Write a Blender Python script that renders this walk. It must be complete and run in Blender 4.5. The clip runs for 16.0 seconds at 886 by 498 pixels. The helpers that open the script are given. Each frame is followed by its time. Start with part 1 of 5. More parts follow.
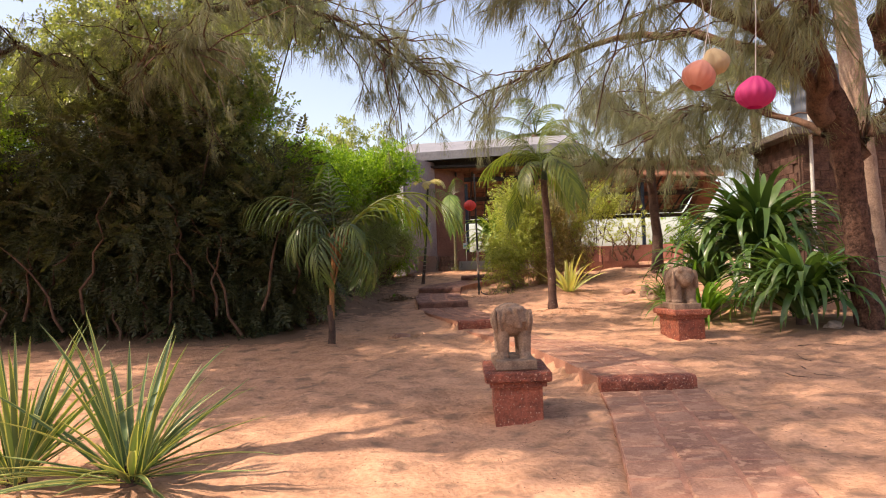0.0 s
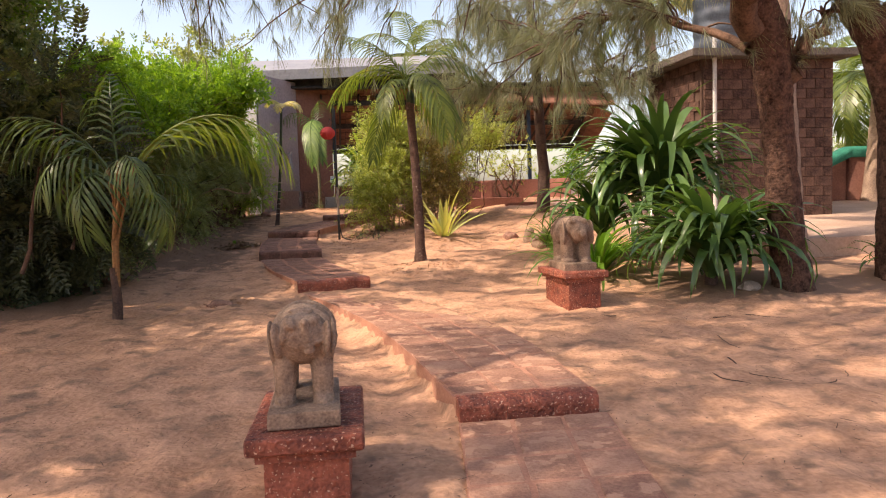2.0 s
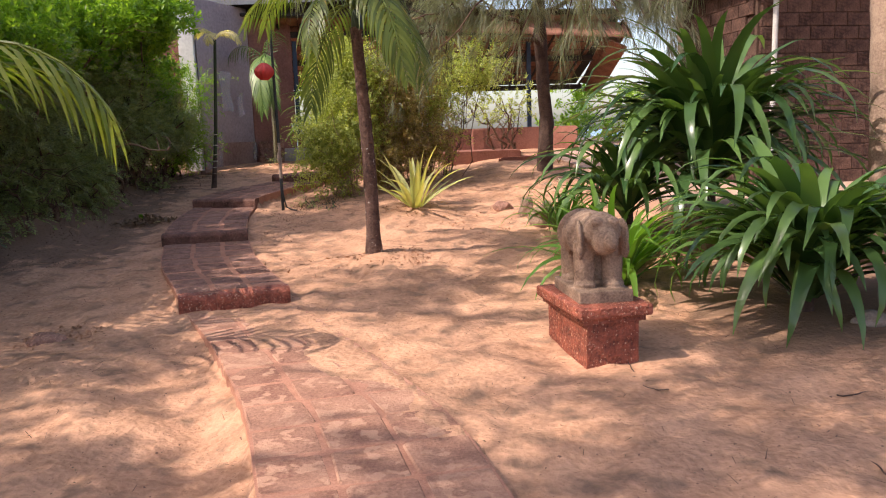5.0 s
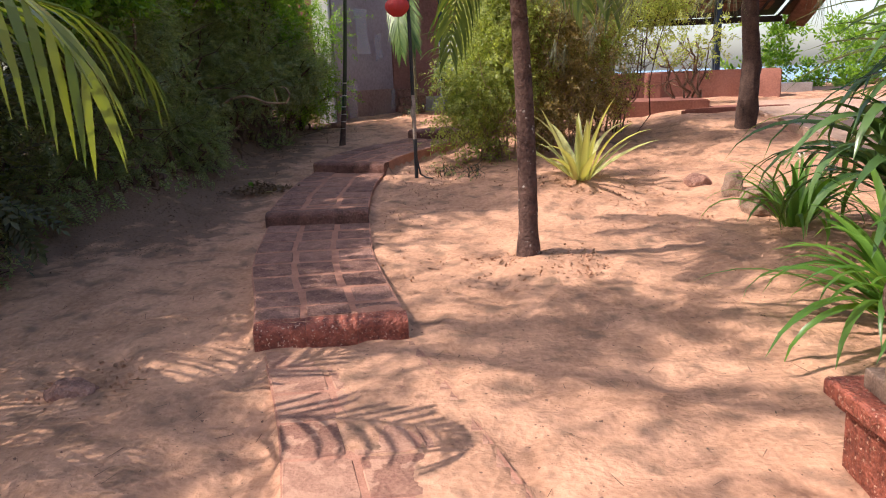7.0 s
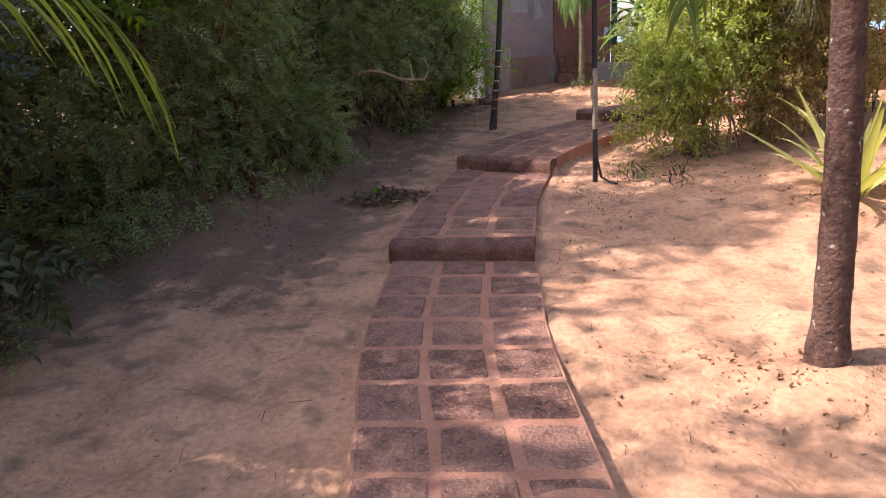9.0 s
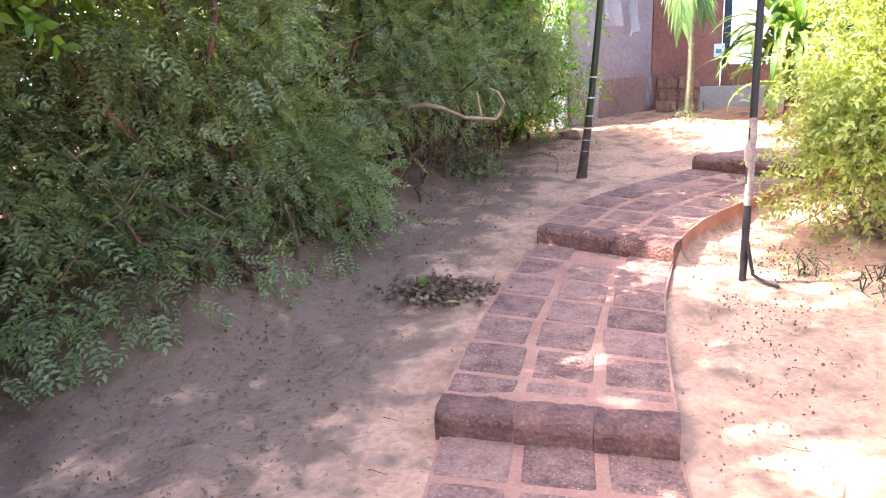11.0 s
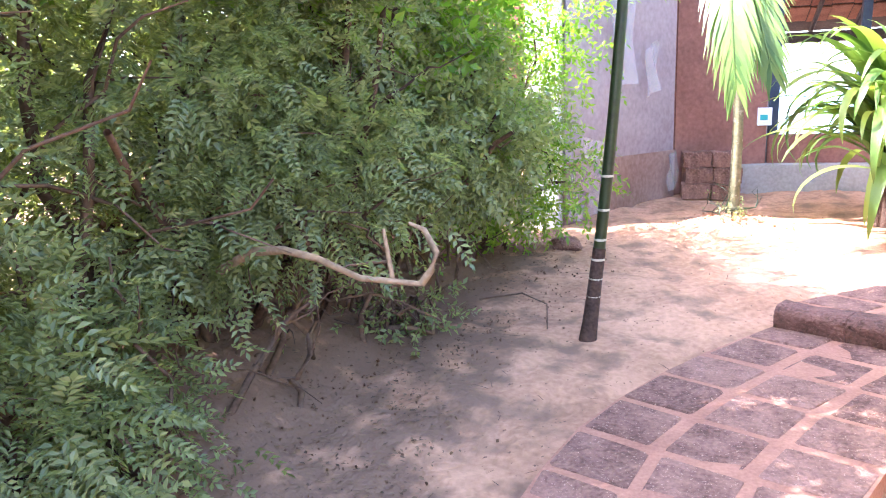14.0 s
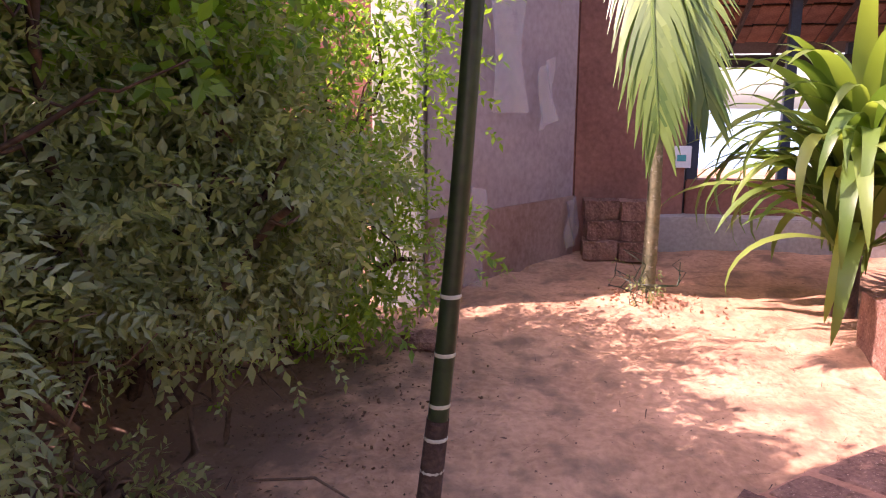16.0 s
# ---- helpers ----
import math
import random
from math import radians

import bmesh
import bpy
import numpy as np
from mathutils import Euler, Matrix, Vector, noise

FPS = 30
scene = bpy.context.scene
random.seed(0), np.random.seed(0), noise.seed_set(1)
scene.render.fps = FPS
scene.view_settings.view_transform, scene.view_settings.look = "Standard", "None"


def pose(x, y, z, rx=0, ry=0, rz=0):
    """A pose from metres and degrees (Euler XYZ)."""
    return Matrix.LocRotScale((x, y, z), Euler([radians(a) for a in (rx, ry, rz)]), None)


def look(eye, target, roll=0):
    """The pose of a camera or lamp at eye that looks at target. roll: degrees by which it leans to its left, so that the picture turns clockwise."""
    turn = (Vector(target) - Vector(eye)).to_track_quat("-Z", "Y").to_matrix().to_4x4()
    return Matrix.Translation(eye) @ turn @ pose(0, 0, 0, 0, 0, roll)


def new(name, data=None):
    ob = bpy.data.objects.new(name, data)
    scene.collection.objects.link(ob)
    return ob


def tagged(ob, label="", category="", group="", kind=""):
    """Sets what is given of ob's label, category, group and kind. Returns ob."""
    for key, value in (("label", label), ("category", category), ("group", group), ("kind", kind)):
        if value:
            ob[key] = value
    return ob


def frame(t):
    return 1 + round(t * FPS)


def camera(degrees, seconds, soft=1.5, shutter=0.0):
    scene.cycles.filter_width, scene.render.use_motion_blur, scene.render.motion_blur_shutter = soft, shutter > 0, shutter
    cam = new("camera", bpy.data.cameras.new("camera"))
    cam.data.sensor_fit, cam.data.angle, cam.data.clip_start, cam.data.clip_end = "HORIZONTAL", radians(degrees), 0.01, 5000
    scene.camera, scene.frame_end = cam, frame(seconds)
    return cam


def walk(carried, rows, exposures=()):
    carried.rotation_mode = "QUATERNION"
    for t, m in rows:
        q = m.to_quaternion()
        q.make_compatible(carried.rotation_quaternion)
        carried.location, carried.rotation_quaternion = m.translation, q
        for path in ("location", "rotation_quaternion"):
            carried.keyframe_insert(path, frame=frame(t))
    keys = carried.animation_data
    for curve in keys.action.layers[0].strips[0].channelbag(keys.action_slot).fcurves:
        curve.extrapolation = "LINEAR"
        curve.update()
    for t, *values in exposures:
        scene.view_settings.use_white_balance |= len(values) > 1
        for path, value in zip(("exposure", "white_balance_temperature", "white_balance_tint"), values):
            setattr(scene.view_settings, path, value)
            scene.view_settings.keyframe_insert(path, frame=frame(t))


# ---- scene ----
cam = camera(62.1, 16.0, 1.1)
PATH = [
    (0, (-0.195, 0.561, 1.284), (-0.188, 2.56, 1.338), -2.0),
    (0.5, (0.022, 1.32, 1.302), (0.146, 3.316, 1.276), -2.0),
    (1, (0.295, 2.066, 1.334), (0.451, 4.059, 1.256), -2.0),
    (1.5, (0.476, 2.679, 1.367), (0.706, 4.662, 1.249), -1.8),
    (2, (0.562, 3.184, 1.506), (0.859, 5.156, 1.356), -1.9),
    (2.5, (0.699, 3.746, 1.491), (1.023, 5.712, 1.318), -1.9),
    (3, (0.844, 4.256, 1.568), (1.185, 6.217, 1.365), -2.0),
    (5.5, (1.581, 7.133, 1.787), (1.821, 9.088, 1.441), -2.0),
    (6, (1.564, 7.79, 1.773), (1.707, 9.748, 1.39), -1.8),
    (6.5, (1.62, 8.41, 1.855), (1.66, 10.367, 1.441), -2.1),
    (7, (1.592, 8.912, 1.922), (1.482, 10.857, 1.468), -2.2),
    (7.5, (1.434, 9.512, 1.964), (1.186, 11.431, 1.458), -2.4),
    (8, (1.335, 10.149, 1.987), (0.979, 12.045, 1.458), -2.9),
    (8.5, (1.173, 10.731, 1.999), (0.747, 12.609, 1.459), -2.9),
    (9, (1.017, 11.424, 2.004), (0.536, 13.29, 1.47), -3.3),
    (9.5, (0.889, 12.058, 1.994), (0.352, 13.914, 1.479), -3.6),
    (12, (0.107, 14.587, 2.331), (-0.555, 16.403, 1.817), -1.9),
    (12.5, (0.06, 15.128, 2.347), (-0.604, 16.952, 1.863), -2.3),
    (13, (-0.026, 15.736, 2.334), (-0.685, 17.566, 1.87), -2.4),
    (13.5, (-0.126, 16.373, 2.32), (-0.769, 18.217, 1.889), -2.3),
    (14, (-0.183, 16.787, 2.361), (-0.799, 18.648, 1.962), -1.9),
    (14.5, (-0.219, 17.198, 2.472), (-0.793, 19.077, 2.099), -1.8),
    (15, (-0.184, 17.627, 2.449), (-0.681, 19.532, 2.096), -2.2),
    (15.5, (-0.184, 18.176, 2.51), (-0.607, 20.096, 2.147), -1.2),
    (16, (-0.188, 18.881, 2.495), (-0.563, 20.808, 2.115), 0.2),
]
EXPOSURES = [(0, 1.08, 7900, 21), (3.0, 1.15, 7600, 19), (6.0, 1.08, 6500, 18), (8.5, 1.33, 6400, 19), (9.7, 2.0, 6500, 22), (11.8, 3.75, 5700, 18),
             (13.5, 3.7, 5700, 18), (14.5, 3.5, 5900, 25), (15.2, 2.6, 6500, 38), (16.0, 2.05, 6900, 48)]
walk(cam, [(t, look(eye, target, roll)) for t, eye, target, roll in PATH], EXPOSURES)

# ---- world and sun ----
SUN_AZ, SUN_EL = math.atan2(-1.0, -0.27), radians(51)   # the sun stands over the hedge side
world = bpy.data.worlds.new("sky")
scene.world = world
world.use_nodes = True
sky = world.node_tree.nodes.new("ShaderNodeTexSky")
sky.sky_type, sky.sun_disc = "NISHITA", False
sky.sun_elevation, sky.sun_rotation = SUN_EL, SUN_AZ
sky.air_density, sky.dust_density = 1.0, 2.5
world.node_tree.links.new(sky.outputs[0], world.node_tree.nodes["Background"].inputs[0])
world.node_tree.nodes["Background"].inputs[1].default_value = 0.15
sun_data = bpy.data.lights.new("sun", "SUN")
sun_data.energy, sun_data.angle, sun_data.color = 3.0, radians(0.53), (1.0, 0.93, 0.82)
sun = new("sun", sun_data)
to_sun = Vector((math.sin(SUN_AZ) * math.cos(SUN_EL), math.cos(SUN_AZ) * math.cos(SUN_EL), math.sin(SUN_EL)))
sun.matrix_world = look(to_sun * 60, (0, 0, 0))


# ---- materials ----
def mat(name, dark, light, scale=8.0, rough=0.8, bump=0.3, fine=60.0, spec=0.3, metal=0.0, dots=None, wet=0.0, per=""):
    """Two-scale noise between two colours, with relief; dots adds a third colour in speckles; per varies it by object or by island."""
    m = bpy.data.materials.new(name)
    m.use_nodes = True
    n, link = m.node_tree.nodes, m.node_tree.links.new
    b = n["Principled BSDF"]
    co = n.new("ShaderNodeTexCoord")
    big, small = n.new("ShaderNodeTexNoise"), n.new("ShaderNodeTexNoise")
    big.inputs["Scale"].default_value, small.inputs["Scale"].default_value = scale, fine
    big.inputs["Detail"].default_value, small.inputs["Detail"].default_value = 4, 4
    link(co.outputs["Object"], big.inputs["Vector"]), link(co.outputs["Object"], small.inputs["Vector"])
    add = n.new("ShaderNodeMath")
    add.operation = "MULTIPLY_ADD"
    add.inputs[1].default_value, add.inputs[2].default_value = 0.5, 0
    link(small.outputs["Fac"], add.inputs[0])
    add2 = n.new("ShaderNodeMath")
    add2.operation = "MULTIPLY_ADD"
    add2.inputs[1].default_value = 0.6
    link(big.outputs["Fac"], add2.inputs[0]), link(add.outputs[0], add2.inputs[2])
    last = add2.outputs[0]
    if per:
        src = n.new("ShaderNodeObjectInfo").outputs["Random"] if per == "object" else n.new("ShaderNodeNewGeometry").outputs["Random Per Island"]
        add3 = n.new("ShaderNodeMath")
        add3.operation = "MULTIPLY_ADD"
        add3.inputs[1].default_value = 0.5 if per == "island" else 0.14
        off = n.new("ShaderNodeMath")
        off.operation = "SUBTRACT"
        off.inputs[1].default_value = 0.25 if per == "island" else 0.07
        link(src, add3.inputs[0]), link(last, off.inputs[0]), link(off.outputs[0], add3.inputs[2])
        last = add3.outputs[0]
    ramp = n.new("ShaderNodeValToRGB")
    ramp.color_ramp.elements[0].position, ramp.color_ramp.elements[1].position = 0.36, 0.74
    ramp.color_ramp.elements[0].color, ramp.color_ramp.elements[1].color = (*dark, 1), (*light, 1)
    link(last, ramp.inputs[0])
    colour = ramp.outputs[0]
    if dots:
        vor = n.new("ShaderNodeTexNoise")
        vor.inputs["Scale"].default_value, vor.inputs["Detail"].default_value = dots[1], 2
        link(co.outputs["Object"], vor.inputs["Vector"])
        step = n.new("ShaderNodeValToRGB")
        step.color_ramp.elements[0].position, step.color_ramp.elements[1].position = dots[2], dots[2] + 0.05
        mix = n.new("ShaderNodeMixRGB")
        mix.inputs[2].default_value = (*dots[0], 1)
        link(vor.outputs["Fac"], step.inputs[0]), link(step.outputs[0], mix.inputs[0]), link(colour, mix.inputs[1])
        colour = mix.outputs[0]
    link(colour, b.inputs["Base Color"])
    b.inputs["Roughness"].default_value, b.inputs["Metallic"].default_value = rough, metal
    b.inputs["Specular IOR Level"].default_value = spec
    if bump:
        bp = n.new("ShaderNodeBump")
        bp.inputs["Strength"].default_value, bp.inputs["Distance"].default_value = bump, 0.02
        link(last, bp.inputs["Height"]), link(bp.outputs[0], b.inputs["Normal"])
    return m


def leafy(name, dark, light, glow=0.45, rough=0.45, per="island", third=None, through_leaf=(1.5, 1.5, 0.55)):
    """Leaf: colour by leaf, gloss on top and light that shines through."""
    m = bpy.data.materials.new(name)
    m.use_nodes = True
    n, link = m.node_tree.nodes, m.node_tree.links.new
    b = n["Principled BSDF"]
    src = n.new("ShaderNodeObjectInfo").outputs["Random"] if per == "object" else n.new("ShaderNodeNewGeometry").outputs["Random Per Island"]
    ramp = n.new("ShaderNodeValToRGB")
    ramp.color_ramp.elements[0].color, ramp.color_ramp.elements[1].color = (*dark, 1), (*light, 1)
    if third:
        e = ramp.color_ramp.elements.new(0.93)
        e.color = (*light, 1)
        ramp.color_ramp.elements[-1].color = (*third, 1)
    co, ns = n.new("ShaderNodeTexCoord"), n.new("ShaderNodeTexNoise")
    ns.inputs["Scale"].default_value = 2.0
    link(co.outputs["Object"], ns.inputs["Vector"])
    mul = n.new("ShaderNodeMath")
    mul.operation = "MULTIPLY_ADD"
    mul.inputs[1].default_value = 0.5
    half = n.new("ShaderNodeMath")
    half.operation = "MULTIPLY_ADD"
    half.inputs[1].default_value, half.inputs[2].default_value = 0.75, -0.12
    link(ns.outputs["Fac"], mul.inputs[0]), link(src, half.inputs[0]), link(half.outputs[0], mul.inputs[2])
    link(mul.outputs[0], ramp.inputs[0]), link(ramp.outputs[0], b.inputs["Base Color"])
    b.inputs["Roughness"].default_value = rough
    tr = n.new("ShaderNodeBsdfTranslucent")
    warm = n.new("ShaderNodeMixRGB")
    warm.blend_type, warm.inputs[0].default_value, warm.inputs[2].default_value = "MULTIPLY", 1.0, (*through_leaf, 1)
    link(ramp.outputs[0], warm.inputs[1]), link(warm.outputs[0], tr.inputs[0])
    mix = n.new("ShaderNodeMixShader")
    mix.inputs[0].default_value = glow
    link(b.outputs[0], mix.inputs[1]), link(tr.outputs[0], mix.inputs[2]), link(mix.outputs[0], n["Material Output"].inputs[0])
    return m


SAND = mat("sand", (0.32, 0.172, 0.106), (0.62, 0.35, 0.222), 2.4, 0.95, 1.7, 24, 0.1, dots=((0.17, 0.095, 0.068), 30, 0.69))
_n, _l = SAND.node_tree.nodes, SAND.node_tree.links
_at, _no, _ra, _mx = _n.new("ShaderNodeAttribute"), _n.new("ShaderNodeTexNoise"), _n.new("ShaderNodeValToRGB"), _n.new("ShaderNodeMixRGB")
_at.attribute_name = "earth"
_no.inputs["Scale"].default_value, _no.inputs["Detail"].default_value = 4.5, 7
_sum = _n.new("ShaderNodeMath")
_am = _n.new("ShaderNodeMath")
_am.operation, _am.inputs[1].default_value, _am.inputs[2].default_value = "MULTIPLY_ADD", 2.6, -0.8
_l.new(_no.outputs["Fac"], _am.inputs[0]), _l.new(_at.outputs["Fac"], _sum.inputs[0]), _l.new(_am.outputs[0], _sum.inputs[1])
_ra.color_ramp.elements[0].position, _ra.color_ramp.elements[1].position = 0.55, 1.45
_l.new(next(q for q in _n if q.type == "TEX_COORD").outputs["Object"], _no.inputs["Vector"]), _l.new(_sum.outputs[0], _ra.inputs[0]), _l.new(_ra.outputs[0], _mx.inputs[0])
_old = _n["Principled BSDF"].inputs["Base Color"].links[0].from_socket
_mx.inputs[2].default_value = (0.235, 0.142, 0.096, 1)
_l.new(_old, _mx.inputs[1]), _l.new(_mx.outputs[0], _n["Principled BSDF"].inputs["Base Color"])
SOIL = mat("soil", (0.10, 0.055, 0.035), (0.26, 0.15, 0.095), 3, 0.95, 0.8, 40, 0.1)
LATERITE = mat("laterite", (0.13, 0.065, 0.05), (0.37, 0.20, 0.15), 9, 0.85, 1.9, 48, 0.2, dots=((0.45, 0.28, 0.21), 80, 0.64), per="object")
REDSTEP = mat("red_laterite", (0.085, 0.02, 0.014), (0.40, 0.115, 0.068), 10, 0.6, 2.2, 46, 0.35, dots=((0.55, 0.33, 0.23), 60, 0.63), per="object")
DUSTY = mat("sand_dusted_laterite", (0.22, 0.105, 0.075), (0.43, 0.24, 0.165), 4, 0.9, 0.8, 50, 0.15, dots=((0.44, 0.25, 0.17), 9, 0.55), per="object")
# worn step laterite, with the shade on the upper steps put into its colour
SHADEDSTEP = mat("shaded_worn_laterite", (0.07, 0.032, 0.025), (0.25, 0.12, 0.09), 9, 0.75, 2.0, 48, 0.3, dots=((0.42, 0.26, 0.19), 110, 0.68), per="object")
MORTAR = mat("pink_mortar", (0.29, 0.135, 0.095), (0.48, 0.245, 0.165), 5, 0.9, 0.5, 60, 0.15)
STATUE = mat("statue_stone", (0.10, 0.062, 0.045), (0.37, 0.25, 0.175), 7, 0.75, 0.7, 70, 0.3)
PLINTH = mat("plinth_stone", (0.18, 0.14, 0.12), (0.36, 0.29, 0.25), 6, 0.8, 0.4, 80, 0.25)
BARK = mat("casuarina_bark", (0.022, 0.012, 0.01), (0.15, 0.083, 0.06), 11, 0.95, 2.2, 34, 0.1)
LIMBBARK = mat("limb_bark", (0.04, 0.025, 0.018), (0.17, 0.10, 0.07), 7, 0.9, 1.0, 40, 0.15)
PALM_BARK = mat("palm_bark", (0.05, 0.03, 0.025), (0.17, 0.10, 0.08), 9, 0.9, 1.6, 45, 0.15, dots=((0.40, 0.35, 0.3), 16, 0.66))
STALK = mat("orange_leaf_stalk", (0.12, 0.055, 0.022), (0.40, 0.20, 0.075), 7, 0.55, 0.4, 40, 0.3)
COCO_BARK = mat("coconut_bark", (0.2, 0.13, 0.1), (0.42, 0.3, 0.22), 5, 0.9, 0.9, 40, 0.2)
DARK_BARK = mat("dark_bark", (0.035, 0.022, 0.018), (0.12, 0.075, 0.06), 7, 0.9, 0.9, 50, 0.2)
TWIG = mat("twig", (0.06, 0.035, 0.025), (0.22, 0.135, 0.09), 6, 0.85, 0.4, 40, 0.2, per="island")
DEADWOOD = mat("dead_branch", (0.22, 0.14, 0.08), (0.46, 0.32, 0.2), 6, 0.8, 0.4, 40, 0.2)
GREYSTEM = mat("grey_green_stem", (0.10, 0.10, 0.055), (0.27, 0.24, 0.15), 6, 0.7, 0.6, 40, 0.25, dots=((0.36, 0.33, 0.26), 18, 0.64))
GREENSTEM = mat("green_stem", (0.013, 0.018, 0.01), (0.036, 0.058, 0.02), 4, 0.4, 0.2, 30, 0.4)
RING = mat("stem_ring", (0.4, 0.38, 0.3), (0.6, 0.56, 0.46), 20, 0.8, 0.2, 50)
HEDGE = leafy("hedge_leaf", (0.13, 0.17, 0.09), (0.33, 0.37, 0.18), 0.5, 0.30, third=(0.36, 0.25, 0.10))
# lime bush green, kept bright so that it also paints sunlit hedge tops
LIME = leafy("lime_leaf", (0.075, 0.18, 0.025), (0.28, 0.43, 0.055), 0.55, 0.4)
# dark greens and browns carry the thicket's deep shade in the leaf colour
SHADELEAF = leafy("shade_dark_leaf", (0.028, 0.038, 0.02), (0.095, 0.105, 0.045), 0.35, 0.5, third=(0.17, 0.10, 0.05))
OLIVE = leafy("olive_leaf", (0.17, 0.22, 0.05), (0.44, 0.48, 0.14), 0.45, 0.5, third=(0.42, 0.28, 0.12))
RUST = leafy("reddish_leaf", (0.15, 0.12, 0.05), (0.36, 0.27, 0.11), 0.42, 0.5, third=(0.34, 0.13, 0.07))
NEEDLE = leafy("casuarina_needle", (0.10, 0.115, 0.075), (0.25, 0.26, 0.18), 0.4, 0.6)
STRAP = leafy("lily_leaf", (0.028, 0.075, 0.026), (0.13, 0.225, 0.065), 0.32, 0.27, "object")
STRAPLIGHT = leafy("light_lily_leaf", (0.05, 0.14, 0.02), (0.17, 0.32, 0.05), 0.42, 0.35, "object")
STRAPYELLOW = leafy("yellow_green_leaf", (0.07, 0.155, 0.035), (0.27, 0.35, 0.09), 0.4, 0.38, "object")
SWORD = leafy("agave_leaf", (0.06, 0.125, 0.045), (0.16, 0.23, 0.09), 0.2, 0.4, "object")
SWORDEDGE = leafy("agave_leaf_edge", (0.33, 0.36, 0.12), (0.5, 0.5, 0.2), 0.25, 0.4, "object")
CREAM = leafy("cream_leaf", (0.36, 0.38, 0.13), (0.62, 0.6, 0.27), 0.3, 0.45, "object")
PALMLEAF = leafy("palm_leaf", (0.045, 0.085, 0.02), (0.17, 0.22, 0.05), 0.4, 0.38, third=(0.45, 0.34, 0.1))
HANGPALM = leafy("hanging_palm_leaf", (0.05, 0.12, 0.025), (0.22, 0.31, 0.08), 0.4, 0.38, third=(0.45, 0.25, 0.1))
YELLOWPALM = leafy("yellow_green_palm_leaf", (0.055, 0.10, 0.02), (0.26, 0.31, 0.055), 0.45, 0.36, third=(0.5, 0.3, 0.08))
DARKPALM = leafy("dark_palm_leaf", (0.03, 0.06, 0.02), (0.11, 0.16, 0.045), 0.35, 0.36)
PALMPALE = leafy("pale_palm_leaf", (0.36, 0.33, 0.14), (0.6, 0.52, 0.28), 0.4, 0.5)
LITTER = leafy("leaf_litter", (0.07, 0.04, 0.025), (0.28, 0.17, 0.1), 0.1, 0.8)
PLASTER = mat("grey_plaster", (0.25, 0.195, 0.205), (0.40, 0.335, 0.34), 1.2, 0.85, 0.2, 18, 0.2)
WHITEWALL = mat("whitewash", (0.55, 0.52, 0.48), (0.78, 0.75, 0.70), 1.5, 0.9, 0.3, 20, 0.2)
REDWALL = mat("red_plaster", (0.15, 0.064, 0.048), (0.29, 0.135, 0.10), 1.6, 0.85, 0.3, 22, 0.2)
STAINED = mat("stained_plaster", (0.20, 0.115, 0.09), (0.37, 0.25, 0.21), 1.6, 0.85, 0.3, 22, 0.2)
REDBENCH = mat("red_bench", (0.17, 0.068, 0.05), (0.31, 0.135, 0.10), 2, 0.8, 0.4, 30, 0.2)
MASONRY = mat("brown_masonry", (0.04, 0.022, 0.018), (0.17, 0.095, 0.072), 6, 0.9, 2.0, 34, 0.15, per="object")
DARKMORTAR = mat("weathered_mortar", (0.05, 0.03, 0.024), (0.13, 0.08, 0.06), 4, 0.95, 0.8, 40, 0.1)
DARKCONCRETE = mat("weathered_concrete", (0.06, 0.05, 0.045), (0.17, 0.14, 0.12), 3, 0.9, 0.5, 30, 0.2)
CONCRETE = mat("concrete", (0.28, 0.25, 0.23), (0.45, 0.41, 0.38), 2, 0.9, 0.3, 30, 0.2)
TERRACE = mat("terrace_concrete", (0.33, 0.21, 0.15), (0.52, 0.36, 0.27), 1.2, 0.9, 0.3, 25, 0.15)
ROOFSHEET = mat("roof_sheet", (0.17, 0.17, 0.18), (0.29, 0.29, 0.30), 1.5, 0.5, 0.15, 15, 0.4)
TILE = mat("clay_tile", (0.15, 0.06, 0.04), (0.34, 0.16, 0.105), 5, 0.85, 0.4, 40, 0.2, per="object")
DARKWOOD = mat("dark_timber", (0.018, 0.014, 0.013), (0.06, 0.045, 0.04), 5, 0.7, 0.3, 40, 0.3)
BLUEPOST = mat("blue_post_paint", (0.012, 0.022, 0.04), (0.03, 0.05, 0.085), 6, 0.45, 0.15, 40, 0.4)
BLACK = mat("black_pole", (0.008, 0.008, 0.009), (0.03, 0.03, 0.032), 8, 0.45, 0.15, 50, 0.4)
TAPE = mat("white_tape", (0.17, 0.12, 0.095), (0.42, 0.34, 0.28), 12, 0.6, 0.3, 60)
PVC = mat("grey_pipe", (0.42, 0.40, 0.38), (0.6, 0.58, 0.55), 6, 0.5, 0.1, 40)
TANK = mat("black_tank", (0.035, 0.045, 0.06), (0.085, 0.10, 0.125), 4, 0.4, 0.1, 30, 0.4)
NET = mat("green_net", (0.01, 0.12, 0.085), (0.03, 0.24, 0.17), 6, 0.7, 0.5, 60)
TERRACOTTA = mat("terracotta", (0.34, 0.145, 0.10), (0.52, 0.26, 0.19), 5, 0.8, 0.4, 50)
SIGN = mat("white_sign", (0.65, 0.68, 0.7), (0.8, 0.82, 0.84), 5, 0.5, 0.0, 40)
TEAL = mat("teal_mark", (0.03, 0.3, 0.32), (0.05, 0.4, 0.42), 5, 0.5, 0.0, 40)
FLOWER = leafy("white_petal", (0.7, 0.68, 0.6), (0.85, 0.83, 0.76), 0.3, 0.5)


def paper(name, a, b):
    m = leafy(name, a, b, 0.4, 0.7, through_leaf=(0.9, 0.9, 0.9))
    return m


